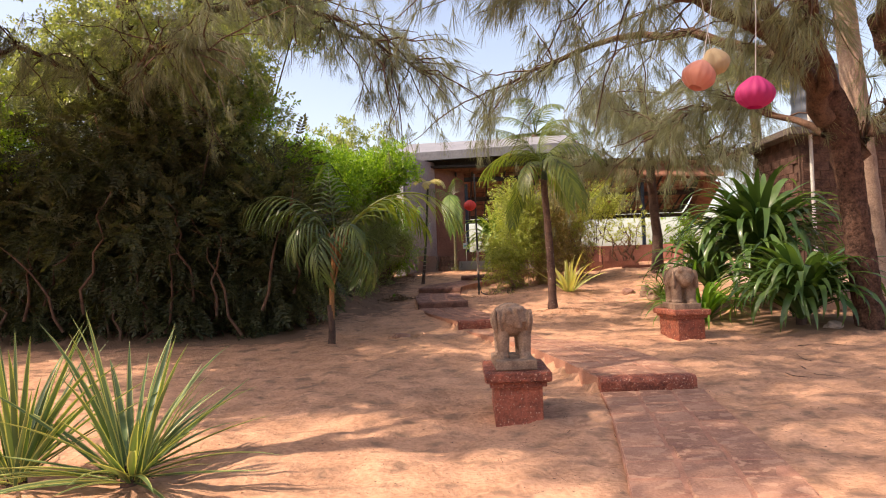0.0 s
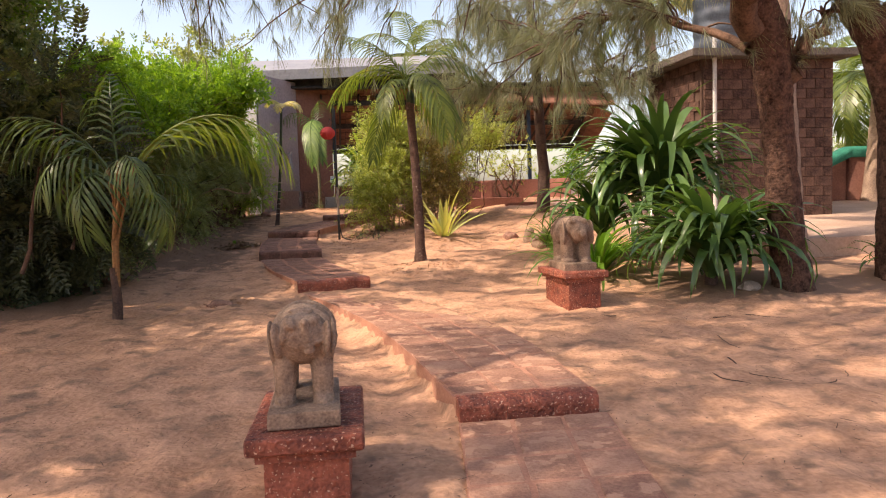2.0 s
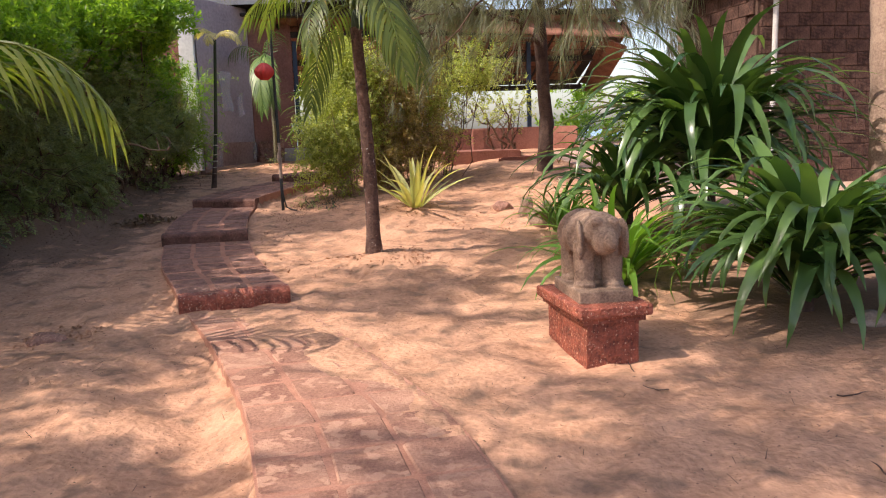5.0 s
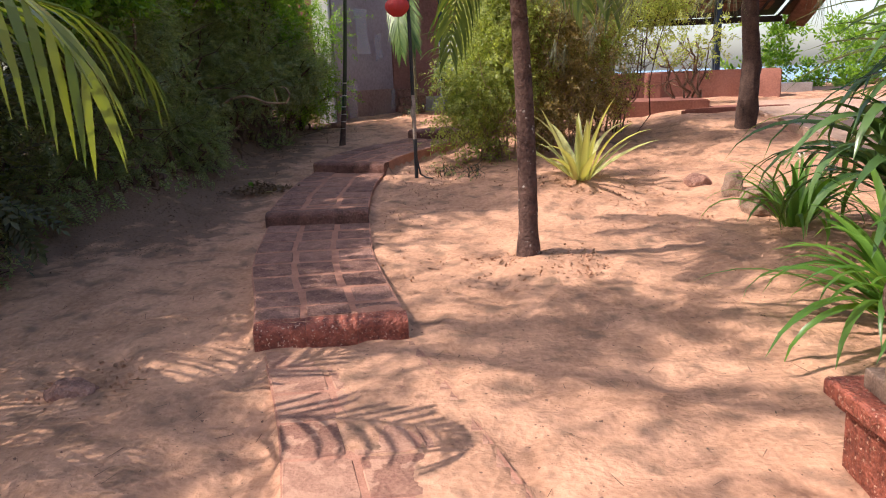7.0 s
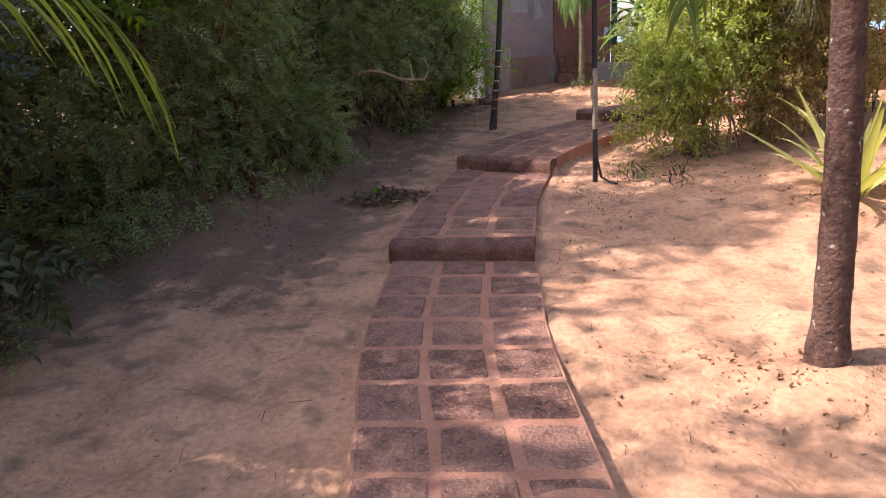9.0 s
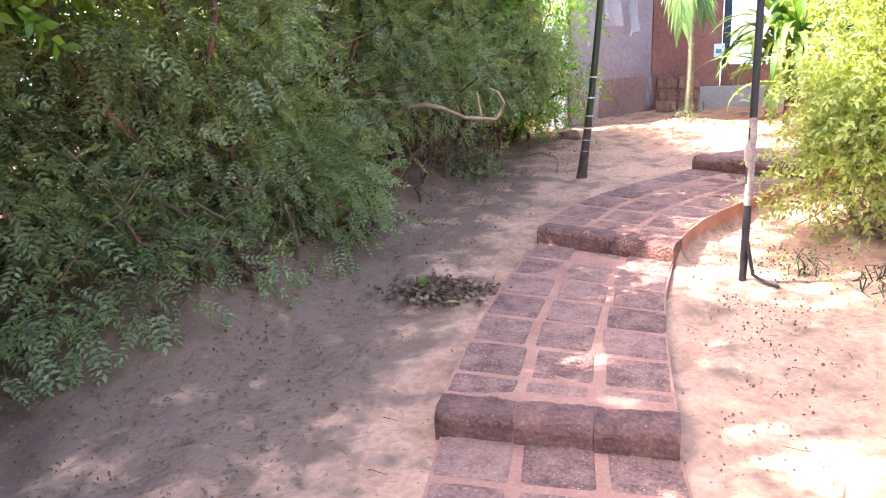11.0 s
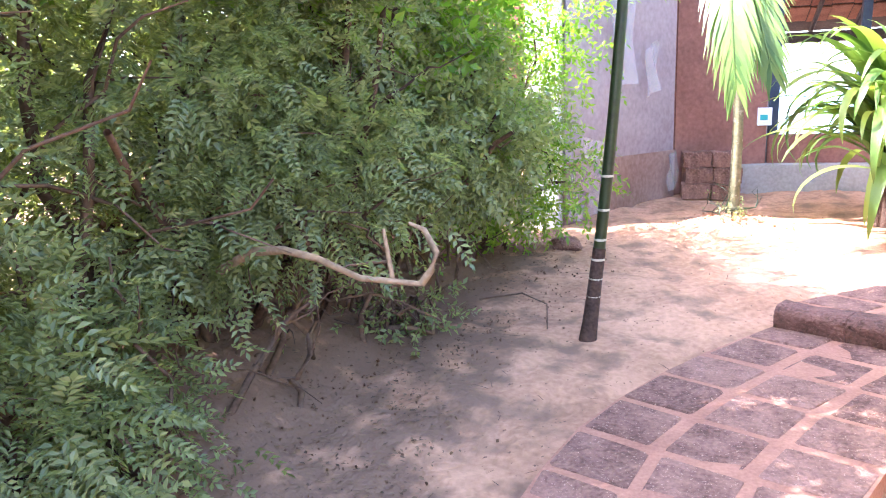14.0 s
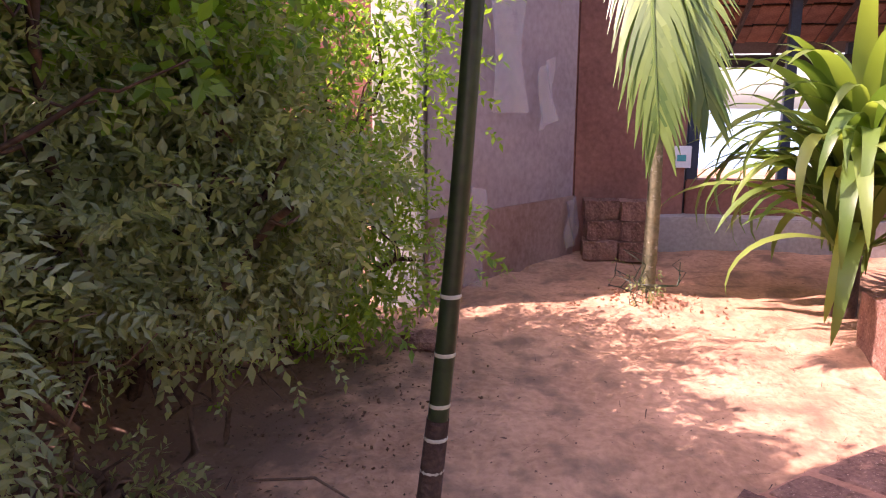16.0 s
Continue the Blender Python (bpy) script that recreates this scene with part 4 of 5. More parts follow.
    single("bare_branch", h.mesh("bare_branch", TWIG, True), pose(0, 0, 0), "crooked brown branch at the hedge's foot", "branch", group="branches at the hedge foot")
for k in range(14):
    h = Heap()
    a = np.array([-8.2 + 0.42 * k, 12.95 + rng.uniform(-0.3, 0.3), 0.25 + rng.uniform(0, 0.9)])
    h.tube(bend(a, a + np.array([rng.uniform(-1.0, 1.0), rng.uniform(-0.7, 0.2), rng.uniform(0.9, 2.2)]), 8, -0.15, 0.06), np.linspace(0.028, 0.007, 8), 7)
    single("bare_branch", h.mesh("bare_branch", LIMBBARK, True), pose(0, 0, 0), "bare brown branch in the shaded thicket", "branch", group="thicket branches")


# ---- casuarinas ----
def casuarina(name, label, trunk_points, trunk_radii, limbs, seed, wisps=34, hang=1.0, bark=BARK, needle=NEEDLE, size=1.0):
    """A trunk, limbs that fork into drooping twigs, and tassels of needles on them."""
    global rng
    rng = np.random.default_rng(seed)
    base = np.array(trunk_points[0], float)
    p = thing(name, pose(*base), label, "tree", "casuarina trees")
    tp = np.array(trunk_points, float)
    fine = np.linspace(0, len(tp) - 1, 70)
    line = np.stack([np.interp(fine, np.arange(len(tp)), tp[:, i]) for i in range(3)], -1)
    rad = np.interp(fine, np.arange(len(tp)), trunk_radii)
    v, f = tube_data(line - base, rad, 44)
    for k in range(len(v)):
        q = Vector(v[k])
        big = noise.noise_vector(Vector((q.x * 5, q.y * 5, q.z * 1.6))) * 0.04
        ridge = abs(noise.noise(Vector((q.x * 17, q.y * 17, q.z * 3.2)))) * 0.05 + noise.noise(Vector((q.x * 34, q.y * 34, q.z * 9))) * 0.012
        out = Vector(v[k] - (line - base)[k // 44]).normalized()
        v[k] += np.array((big + out * (ridge - 0.012)) * (rad.max() / 0.3))
    part("trunk", mesh("trunk", v, f, bark, True), p, label="gnarled fissured brown trunk")
    tips, ways = [], []
    for limb in limbs:
        pts, r0 = np.array(limb[0], float), limb[1]
        u = np.linspace(0, len(pts) - 1, 14)
        ln = np.stack([np.interp(u, np.arange(len(pts)), pts[:, i]) for i in range(3)], -1)
        ln[1:-1] += rng.normal(0, 0.05, (12, 3))
        h = Heap()
        h.tube(ln - base, np.linspace(r0, 0.015, 14), 8)
        for k in range(int(limb[2] * 1.7)):
            i = rng.integers(3, 14)
            s = ln[i]
            w = ln[min(13, i + 1)] - ln[i - 1]
            w = w / np.linalg.norm(w)
            e = s + w * rng.uniform(0.3, 1.0) + rng.normal(0, 0.55, 3) * size + np.array([0, 0, -0.15])
            tw = bend(s, e, 7, -0.10, 0.03)
            h.tube(tw - base, np.linspace(0.017, 0.005, 7), 4)
            for q in range(limb[3] + 1):
                i2 = rng.integers(1, 7)
                tips.append(tw[i2] + rng.normal(0, 0.09, 3) * size)
                ways.append((tw[6] - tw[0]) / np.linalg.norm(tw[6] - tw[0]) * 0.6 + rng.normal(0, 0.35, 3) + np.array([0, 0, -hang]))
        part("limb", h.mesh("limb", LIMBBARK, True), p)
    tips, ways = np.array(tips), np.array(ways)
    v, f = scatter(WISP, tips - base, ways, size * rng.uniform(0.6, 1.35, len(tips)), rng.uniform(-3, 3, len(tips)))
    part("crown", mesh("crown", v, f, needle), p, label="grey-green drooping needle tassels")
    return p


casuarina("casuarina_tree", "old casuarina tree with a reddish fissured trunk and spreading limbs",
          [(6.22, 11.5, 0.0), (6.12, 11.5, 0.6), (6.04, 11.5, 1.5), (5.97, 11.5, 2.4), (5.82, 11.45, 3.2), (5.4, 11.3, 4.2), (5.1, 11.2, 5.6)], [0.27, 0.215, 0.19, 0.185, 0.23, 0.18, 0.13],
          [([(5.6, 11.4, 3.3), (5.1, 11.0, 3.9), (4.4, 10.6, 4.35), (3.4, 10.3, 4.75), (2.2, 10.1, 4.9), (1.0, 10.0, 4.8)], 0.17, 24, 9),
           ([(5.4, 11.3, 3.9), (4.6, 10.6, 4.7), (3.4, 9.6, 5.2), (2.0, 9.0, 5.2), (0.4, 8.8, 5.0)], 0.14, 28, 9),
           ([(5.3, 11.4, 4.2), (4.4, 12.4, 4.9), (3.2, 13.2, 5.2), (2.0, 13.8, 5.0), (0.9, 14.2, 4.6)], 0.10, 22, 9),
           ([(5.6, 11.5, 3.1), (5.2, 12.6, 3.7), (4.7, 13.6, 4.0), (4.1, 14.6, 3.8)], 0.06, 24, 9),
           ([(5.5, 11.4, 3.5), (5.0, 10.4, 4.0), (4.3, 9.2, 4.4), (3.4, 8.0, 4.5)], 0.12, 18, 8),
           ([(5.9, 11.5, 2.6), (6.25, 11.35, 3.05), (6.5, 11.2, 3.7), (6.7, 11.0, 4.6)], 0.13, 12, 8),
           ([(5.1, 11.2, 5.4), (4.2, 10.2, 6.4), (2.8, 8.8, 6.9), (1.0, 7.4, 6.8)], 0.12, 16, 9),
           ([(5.1, 11.2, 5.0), (5.0, 9.6, 5.8), (4.6, 7.6, 6.4), (4.0, 5.6, 6.5)], 0.11, 14, 9)], 21)
casuarina("casuarina_tree", "leaning knobbly casuarina trunk behind the old tree",
          [(7.85, 11.7, 0.1), (7.78, 11.7, 1.3), (7.7, 11.65, 2.4), (7.45, 11.6, 3.1), (6.95, 11.5, 3.8), (6.3, 11.3, 4.8)], [0.3, 0.22, 0.2, 0.23, 0.2, 0.12],
          [([(7.3, 11.6, 3.4), (7.9, 11.0, 4.2), (8.4, 10.4, 4.9), (8.8, 9.6, 5.3)], 0.13, 20, 8),
           ([(6.6, 11.4, 4.4), (6.0, 10.6, 5.2), (5.4, 9.6, 5.8), (4.8, 8.6, 6.0)], 0.1, 20, 8)], 22)
casuarina("casuarina_tree", "slender dark casuarina beside the seating wall",
          [(5.8, 21.0, 0.8), (5.85, 21.0, 2.0), (5.75, 21.0, 3.4), (5.7, 21.0, 4.8), (5.5, 20.9, 6.4)], [0.17, 0.13, 0.12, 0.11, 0.07],
          [([(5.75, 21, 3.4), (5.0, 20.4, 3.9), (4.0, 19.9, 3.9), (3.2, 19.6, 3.5)], 0.05, 26, 10),
           ([(5.75, 21, 3.9), (6.4, 20.2, 4.3), (7.0, 19.4, 4.2), (7.4, 18.8, 3.8)], 0.05, 26, 10),
           ([(5.7, 21, 4.6), (5.0, 20.0, 5.3), (4.2, 18.8, 5.5), (3.6, 17.8, 5.2)], 0.05, 30, 10),
           ([(5.6, 21, 5.4), (6.2, 20.2, 6.0), (7.0, 19.2, 6.2), (7.6, 18.4, 5.9)], 0.05, 26, 10),
           ([(5.6, 21, 5.0), (5.4, 19.8, 5.0), (5.2, 18.6, 4.7), (5.0, 17.8, 4.2)], 0.05, 30, 10)], 23, bark=DARK_BARK)
casuarina("casuarina_tree", "tall casuarina rising out of the thicket, its branches drooping",
          [(-6.9, 16.2, 0.3), (-6.6, 15.8, 1.8), (-6.1, 15.0, 3.6), (-5.6, 13.6, 5.8), (-5.2, 12.4, 8.0)], [0.3, 0.24, 0.2, 0.17, 0.1],
          [([(-6.0, 14.8, 4.0), (-5.6, 13.4, 4.8), (-4.6, 12.2, 5.0), (-3.6, 11.6, 4.7)], 0.06, 26, 9),
           ([(-5.9, 14.2, 4.9), (-4.4, 13.2, 5.8), (-3.0, 12.6, 5.9), (-1.6, 12.8, 5.4), (-0.6, 13.0, 4.8)], 0.08, 32, 9),
           ([(-5.9, 14.4, 4.6), (-6.4, 12.6, 5.0), (-7.0, 11.0, 4.7), (-7.4, 10.4, 4.1)], 0.06, 26, 9),
           ([(-5.3, 12.3, 7.2), (-3.8, 11.4, 7.8), (-1.8, 10.4, 8.0), (-0.2, 9.4, 7.6)], 0.08, 24, 9),
           ([(-5.6, 13.6, 5.8), (-4.6, 15.0, 6.5), (-3.2, 16.4, 6.9), (-1.6, 17.2, 6.6), (-0.4, 17.6, 6.0)], 0.07, 24, 8)], 24)
casuarina("casuarina_tree", "tall casuarina standing behind the agaves",
          [(-6.6, 4.6, -0.1), (-6.4, 4.6, 2.5), (-6.0, 4.7, 5.0), (-5.8, 4.8, 8.5)], [0.3, 0.24, 0.2, 0.1],
          [([(-6.0, 4.7, 5.0), (-4.6, 5.0, 6.2), (-3.2, 5.2, 6.8), (-1.6, 5.2, 6.9)], 0.08, 36, 9),
           ([(-6.0, 4.7, 5.6), (-4.8, 6.2, 6.6), (-3.4, 7.6, 7.2), (-2.0, 8.8, 7.2)], 0.08, 34, 9),
           ([(-5.9, 4.7, 6.6), (-4.6, 4.0, 7.6), (-3.0, 3.4, 8.2), (-1.2, 3.0, 8.2)], 0.08, 34, 9),
           ([(-5.9, 4.7, 7.2), (-4.6, 5.6, 8.2), (-2.8, 6.6, 8.8), (-0.8, 7.2, 8.8)], 0.08, 34, 9)], 25, size=1.45)


# ---- palms ----
FROND_G = [frond_mesh("frond", 2.4, 2.1, 0.8, 15, YELLOWPALM, 0.85, 0.5, 0.05, 0.0, s, 1.3, 0.42) for s in (31, 32)]
FROND_A = [frond_mesh("frond", ln, dr, 0.5, 26, PALMLEAF, lf, 0.55, 0.032, 0.0, s, pw, 0.7) for ln, dr, lf, s, pw in ((1.5, 1.3, 1.3, 1, 1.3), (2.0, 2.5, 1.0, 2, 0.8), (1.9, 2.5, 0.8, 3, 0.6), (1.8, 2.2, 0.5, 13, 0.7))]
FROND_B = [frond_mesh("frond", ln, dr, 0.62, 12, DARKPALM, lf, 0.85, 0.036, 0.0, s, 1.3, 0.5) for ln, dr, lf, s in ((1.3, 1.0, 1.25, 4), (1.5, 2.0, 1.0, 5), (1.4, 2.7, 1.0, 12))]
FROND_B = [FROND_G[0], FROND_G[1], FROND_B[0], FROND_B[1], FROND_B[2]]
FROND_C = [frond_mesh("frond", 2.0, 3.0, 0.52, 46, HANGPALM, 1.4, 0.3, 0.03, 0.0, s, 0.35, 0.36) for s in (6, 7)]
FROND_D = [frond_mesh("frond", 0.62, 2.2, 0.2, 18, PALMPALE, 0.6, 0.5, 0.022, 0.2, s) for s in (8,)]
FROND_E = [frond_mesh("frond", 3.0, 1.9, 0.75, 34, PALMLEAF, 0.5, 0.5, 0.05, 0.2, s) for s in (9, 10)]
FROND_F = [frond_mesh("frond", 2.6, 1.8, 0.7, 32, PALMPALE, 0.4, 0.6, 0.05, 0.2, s) for s in (11,)]
palm("areca_palm", 1.975, 15.06, "areca palm with a straight brown ringed trunk in sand", 2.55, 0.068, FROND_A, 11, 41, PALM_BARK, lean=(-0.07, 0.0), tilt=(-15, 30), size=0.95, shaft=0.22)
young, _t = palm("young_palm", -1.98, 12.2, "young palm with arching fronds on orange-brown stalks beside the thicket", 0.62, 0.05, FROND_B, 0, 42, DARK_BARK, lean=(0.03, 0.0), turns_given=(), shaft=0.0)
for k, (turn, tip, rise, what, tl, s) in enumerate(((-14, 0.24, 1.82, 0, -3, 0.91), (43, 0.2, 1.72, 1, 2, 0.88), (100, 0.12, 1.85, 2, 14, 1.0), (170, 0.1, 1.78, 3, -6, 0.9), (-125, 0.12, 1.66, 4, -10, 0.85), (-62, 0.18, 1.7, 3, -22, 0.75), (20, 0.2, 1.6, 4, -30, 0.7), (-95, 0.12, 1.6, 4, -34, 0.95), (135, 0.12, 1.62, 3, -24, 0.9), (70, 0.14, 1.5, 4, -40, 0.85), (-160, 0.1, 1.75, 3, 4, 1.05), (-35, 0.16, 1.5, 4, -44, 0.8))):
    top_at = (tip * math.cos(radians(turn)) + 0.12, tip * math.sin(radians(turn)), rise)
    h = Heap()
    h.tube([(0.03 + 0.02 * math.cos(k), 0.02 * math.sin(k), 0.25), (0.05 + 0.02 * math.cos(2 * k), 0.025 * math.sin(2 * k), 0.9), (0.4 * top_at[0] + 0.06, 0.5 * top_at[1], 1.4), top_at], [0.028, 0.022, 0.017, 0.014], 7)
    part("leaf_stalk", h.mesh("leaf_stalk", STALK, True), young, label="orange-brown leaf stalk")
    part("frond", FROND_B[what], young, pose(*top_at, 0, 0, turn) @ pose(0, 0, 0, 14 * math.sin(3 * k), -tl, 0) @ Matrix.Diagonal((s, s, s, 1)))
p, trunk = palm("slender_palm", -0.73, 21.17, "slender green-stemmed palm with white rings and a drooping top", 2.75, 0.031, FROND_D, 6, 43, GREENSTEM, lean=(0.26, 0.0), rings=False, tilt=(-30, 40), sides=12)
h = Heap()
q0, q1 = 0.05 / 2.9, 0.72 / 2.9
h.tube([(0.26 * q + 0.02 * math.sin(4 * q), 0, -0.15 + 2.9 * q) for q in np.linspace(q0, q1, 9)], [0.062, 0.056, 0.05, 0.046, 0.044, 0.042, 0.041, 0.04, 0.0385], 14)
part("stem_base", h.mesh("stem_base", DARK_BARK, True), p, label="swollen dark brown foot of the stem")
for k, hz in enumerate((0.16, 0.27, 0.38, 0.50, 0.62, 0.80, 1.0)):
    h = Heap()
    q = (hz + 0.15) / 2.9
    cx = 0.26 * q + 0.02 * math.sin(4 * q)
    r0 = (0.0385 + 0.012 * max(0.0, 0.4 - hz)) + 0.004 if hz < 0.6 else 0.031 * (1.25 - 0.35 * q) + 0.0025
    h.tube([(cx, 0, hz - 0.007), (cx, 0, hz), (cx, 0, hz + 0.007)], [r0 - 0.002, r0, r0 - 0.002], 12)
    part("ring", h.mesh("ring", RING, True), trunk)
palm("small_palm", 0.26, 24.18, "small palm with hanging bright green fronds before the wall", 1.98, 0.042, [FROND_C[0], FROND_B[2], FROND_B[3], FROND_C[1]], 0, 44, GREYSTEM, turns_given=(-95, 60, 150, -101), tilt=(4, 8), shaft=0.3)
palm("coconut_palm", 9.4, 22.0, "coconut palm with pale drying fronds", 5.2, 0.14, FROND_F + FROND_E, 10, 45, COCO_BARK, lean=(-0.3, 0.0), tilt=(-35, 40))
palm("coconut_palm", 13.7, 19.6, "coconut palm behind the netted wall", 3.2, 0.16, FROND_E, 13, 46, COCO_BARK, lean=(0.3, 0.0), tilt=(-45, 30))
palm("coconut_palm", 17.2, 24.6, "coconut palm beyond the water tower", 3.4, 0.16, FROND_E, 13, 49, COCO_BARK, lean=(-0.3, 0.0), tilt=(-45, 35))
palm("coconut_palm", 7.4, 13.4, "coconut palm with a ringed pale trunk behind the old tree", 6.2, 0.2, FROND_E, 10, 47, COCO_BARK, lean=(-0.2, 0.3), tilt=(-10, 50))
palm("coconut_palm", 3.6, 31.0, "coconut palm rising behind the pavilion", 5.5, 0.14, FROND_E, 10, 48, COCO_BARK, lean=(0.3, 0.0), tilt=(-30, 40))


# ---- lilies, agaves ----
LILY = [strap_mesh("leaf", 1.25, 0.115, 1.2, f, STRAP, 10, 0.22, 0.4) for f in (1.9, 2.5, 3.0)]
LILYUP = [strap_mesh("leaf", 1.4, 0.12, 1.3, f, STRAP, 10, 0.22, 0.4) for f in (1.4, 2.1, 2.8)]
LILYLIGHT = [strap_mesh("leaf", 0.95, 0.07, 1.25, f, STRAPLIGHT, 9, 0.25) for f in (1.3, 1.9, 2.6)]
LILYYELLOW = [strap_mesh("leaf", 0.95, 0.105, 1.2, f, STRAPYELLOW, 10, 0.22) for f in (1.6, 2.3, 2.9)]
AGAVE = [strap_mesh("leaf", 1.0, 0.062, 1.2, f, SWORD, 7, 0.5, 0.1, SWORDEDGE) for f in (0.1, 0.3, 0.5)]
AGAVECREAM = [strap_mesh("leaf", 0.72, 0.1, 1.2, f, CREAM, 7, 0.45, 0.1, SWORDEDGE) for f in (0.1, 0.5, 0.9)]
clump("spider_lily", 5.35, 11.95, "big spider lily clump with broad arching green leaves", "lily plant", LILY, 180, 1.26, -32, 22, 61, "spider lilies", 0.0, 0.35)
clump("spider_lily", 5.85, 14.5, "tall dark green spider lily with upright strap leaves", "lily plant", LILYUP, 230, 1.36, -50, 8, 62, "spider lilies", 0.35, 1.0)
clump("spider_lily", 4.95, 14.7, "dark green spider lily beside the tall clump", "lily plant", LILYUP, 75, 1.1, -50, 8, 66, "spider lilies", 0.2, 0.5)
clump("spider_lily", 4.35, 13.5, "lighter green spider lily with narrow leaves", "lily plant", LILYLIGHT, 85, 1.35, -35, 12, 63, "spider lilies")
lil = clump("spider_lily", 4.55, 15.9, "spider lily with white flowers beside the sand mound", "lily plant", LILYLIGHT, 54, 1.0, -30, 12, 64, "spider lilies")
PETAL = [strap_mesh("petal", 0.13, 0.022, 0.6, 1.2, FLOWER, 5, 0.2)]
for k in range(14):
    part("petal", PETAL[0], lil, pose(-0.3 + 0.16 * (k % 2), -0.35, 0.62 + 0.05 * (k % 2), 0, 0, k * 51) @ pose(0, 0, 0, 0, -20 + 5 * (k % 4), 0), "white spidery petal")
clump("spider_lily", 7.9, 11.9, "low spider lily at the foot of the ledge", "lily plant", LILY, 26, 0.6, -20, 15, 67, "spider lilies")
clump("broad_leaf_plant", 1.52, 24.05, "yellow-green broad leaved plant before the pavilion", "plant", LILYYELLOW, 170, 1.3, -60, 30, 65, "", 0.1, 1.1)
clump("agave", -2.18, 5.2, "sword leaved agave with yellow edges in sand", "agave", AGAVE, 60, 1.02, -66, 20, 71, "agaves", 0.02, 0.1)
clump("agave", -2.95, 5.3, "sword leaved agave with yellow edges beside another", "agave", AGAVE, 54, 0.95, -66, 20, 72, "agaves", 0.02, 0.1)
clump("yucca", 2.8, 17.95, "cream and green variegated yucca on a sand mound", "yucca", AGAVECREAM, 24, 1.45, -45, 18, 73)


# ---- shrubs in the middle and far right ----
shrub("airy_bush", [(1.75, 19.8, 1.95, 0.7, 0.6, 0.75), (2.1, 20.2, 2.75, 0.75, 0.6, 0.7), (1.45, 19.7, 1.75, 0.5, 0.45, 0.45), (1.8, 20.2, 3.05, 0.5, 0.5, 0.45), (1.45, 19.6, 1.25, 0.5, 0.35, 0.4)], "airy yellow-green bush with many thin stems", OLIVE, TUFTSMALL, 4400, 1.5, (1.95, 20.0, 0.75), 40, 81, shell=0.12, thin=0.36, twig=DEADWOOD)
shrub("airy_bush", [(2.7, 20.4, 2.0, 0.75, 0.55, 0.8), (2.9, 20.5, 2.8, 0.8, 0.6, 0.65), (3.3, 20.7, 1.7, 0.55, 0.5, 0.6), (2.5, 20.0, 1.3, 0.45, 0.35, 0.4)], "airy reddish-green bush with thin arching stems", RUST, TUFTSMALL, 3400, 1.5, (2.65, 20.3, 0.8), 36, 87, shell=0.12, thin=0.36, twig=DEADWOOD)
shrub("airy_bush", [(3.7, 21.6, 2.7, 0.9, 0.7, 0.8), (3.3, 21.4, 1.9, 0.8, 0.6, 0.8), (4.5, 21.9, 3.1, 0.7, 0.6, 0.5)], "sparse brownish bush with thin stems", OLIVE, TUFTSMALL, 2600, 1.5, (3.5, 21.6, 0.95), 34, 82, shell=0.12, thin=0.4)
shrub("sapling", [(6.0, 24.0, 2.5, 0.7, 0.5, 0.55), (5.2, 23.9, 2.3, 0.5, 0.4, 0.4)], "thin sapling with sparse leaves before the sea", OLIVE, TUFT, 260, 1.0, (5.8, 24.1, 1.4), 8, 83, category="sapling", shell=0.1)
shrub("far_bush", [(10.5, 30, 1.6, 2.0, 1.2, 1.5), (13.5, 31, 1.9, 2.2, 1.3, 1.7), (16, 27, 2.2, 2.2, 1.5, 2.0)], "green bushes beyond the terrace", LIME, TUFT, 2400, 2.6, (13, 30, 1.0), 10, 84)
shrub("far_bush", [(-6, 30, 4.5, 3.0, 1.5, 2.2), (-10, 27, 4.0, 3.0, 2.0, 2.5), (-3.5, 31, 5.5, 2.0, 1.5, 1.6)], "trees behind the house", HEDGE, TUFT, 3200, 2.9, (-7, 29, 1.2), 10, 85, category="tree")
shrub("far_bush", [(14.5, 13, 2.2, 1.6, 2.0, 2.0), (17, 16, 3.0, 2.0, 2.5, 2.8), (15.8, 22, 1.9, 1.8, 1.6, 1.2)], "green bushes beside the netted wall", HEDGE, TUFT, 2400, 2.6, (15.5, 14, 0.2), 10, 86)


# ---- the house with its pavilion ----
def prism(name, corners, z0, z1, material, bevel=0.012):
    """An upright block over a ground plan; z0 and z1 may be given per corner."""
    n = len(corners)
    a, b = np.broadcast_to(z0, n), np.broadcast_to(z1, n)
    bm = bmesh.new()
    low = [bm.verts.new((x, y, z)) for (x, y), z in zip(corners, a)]
    high = [bm.verts.new((x, y, z)) for (x, y), z in zip(corners, b)]
    bm.faces.new(low[::-1]), bm.faces.new(high)
    for k in range(n):
        bm.faces.new((low[k], low[(k + 1) % n], high[(k + 1) % n], high[k]))
    bmesh.ops.recalc_face_normals(bm, faces=bm.faces)
    if bevel:
        bmesh.ops.bevel(bm, geom=bm.edges[:], offset=bevel, segments=2, affect="EDGES")
    return from_bm(name, bm, material)


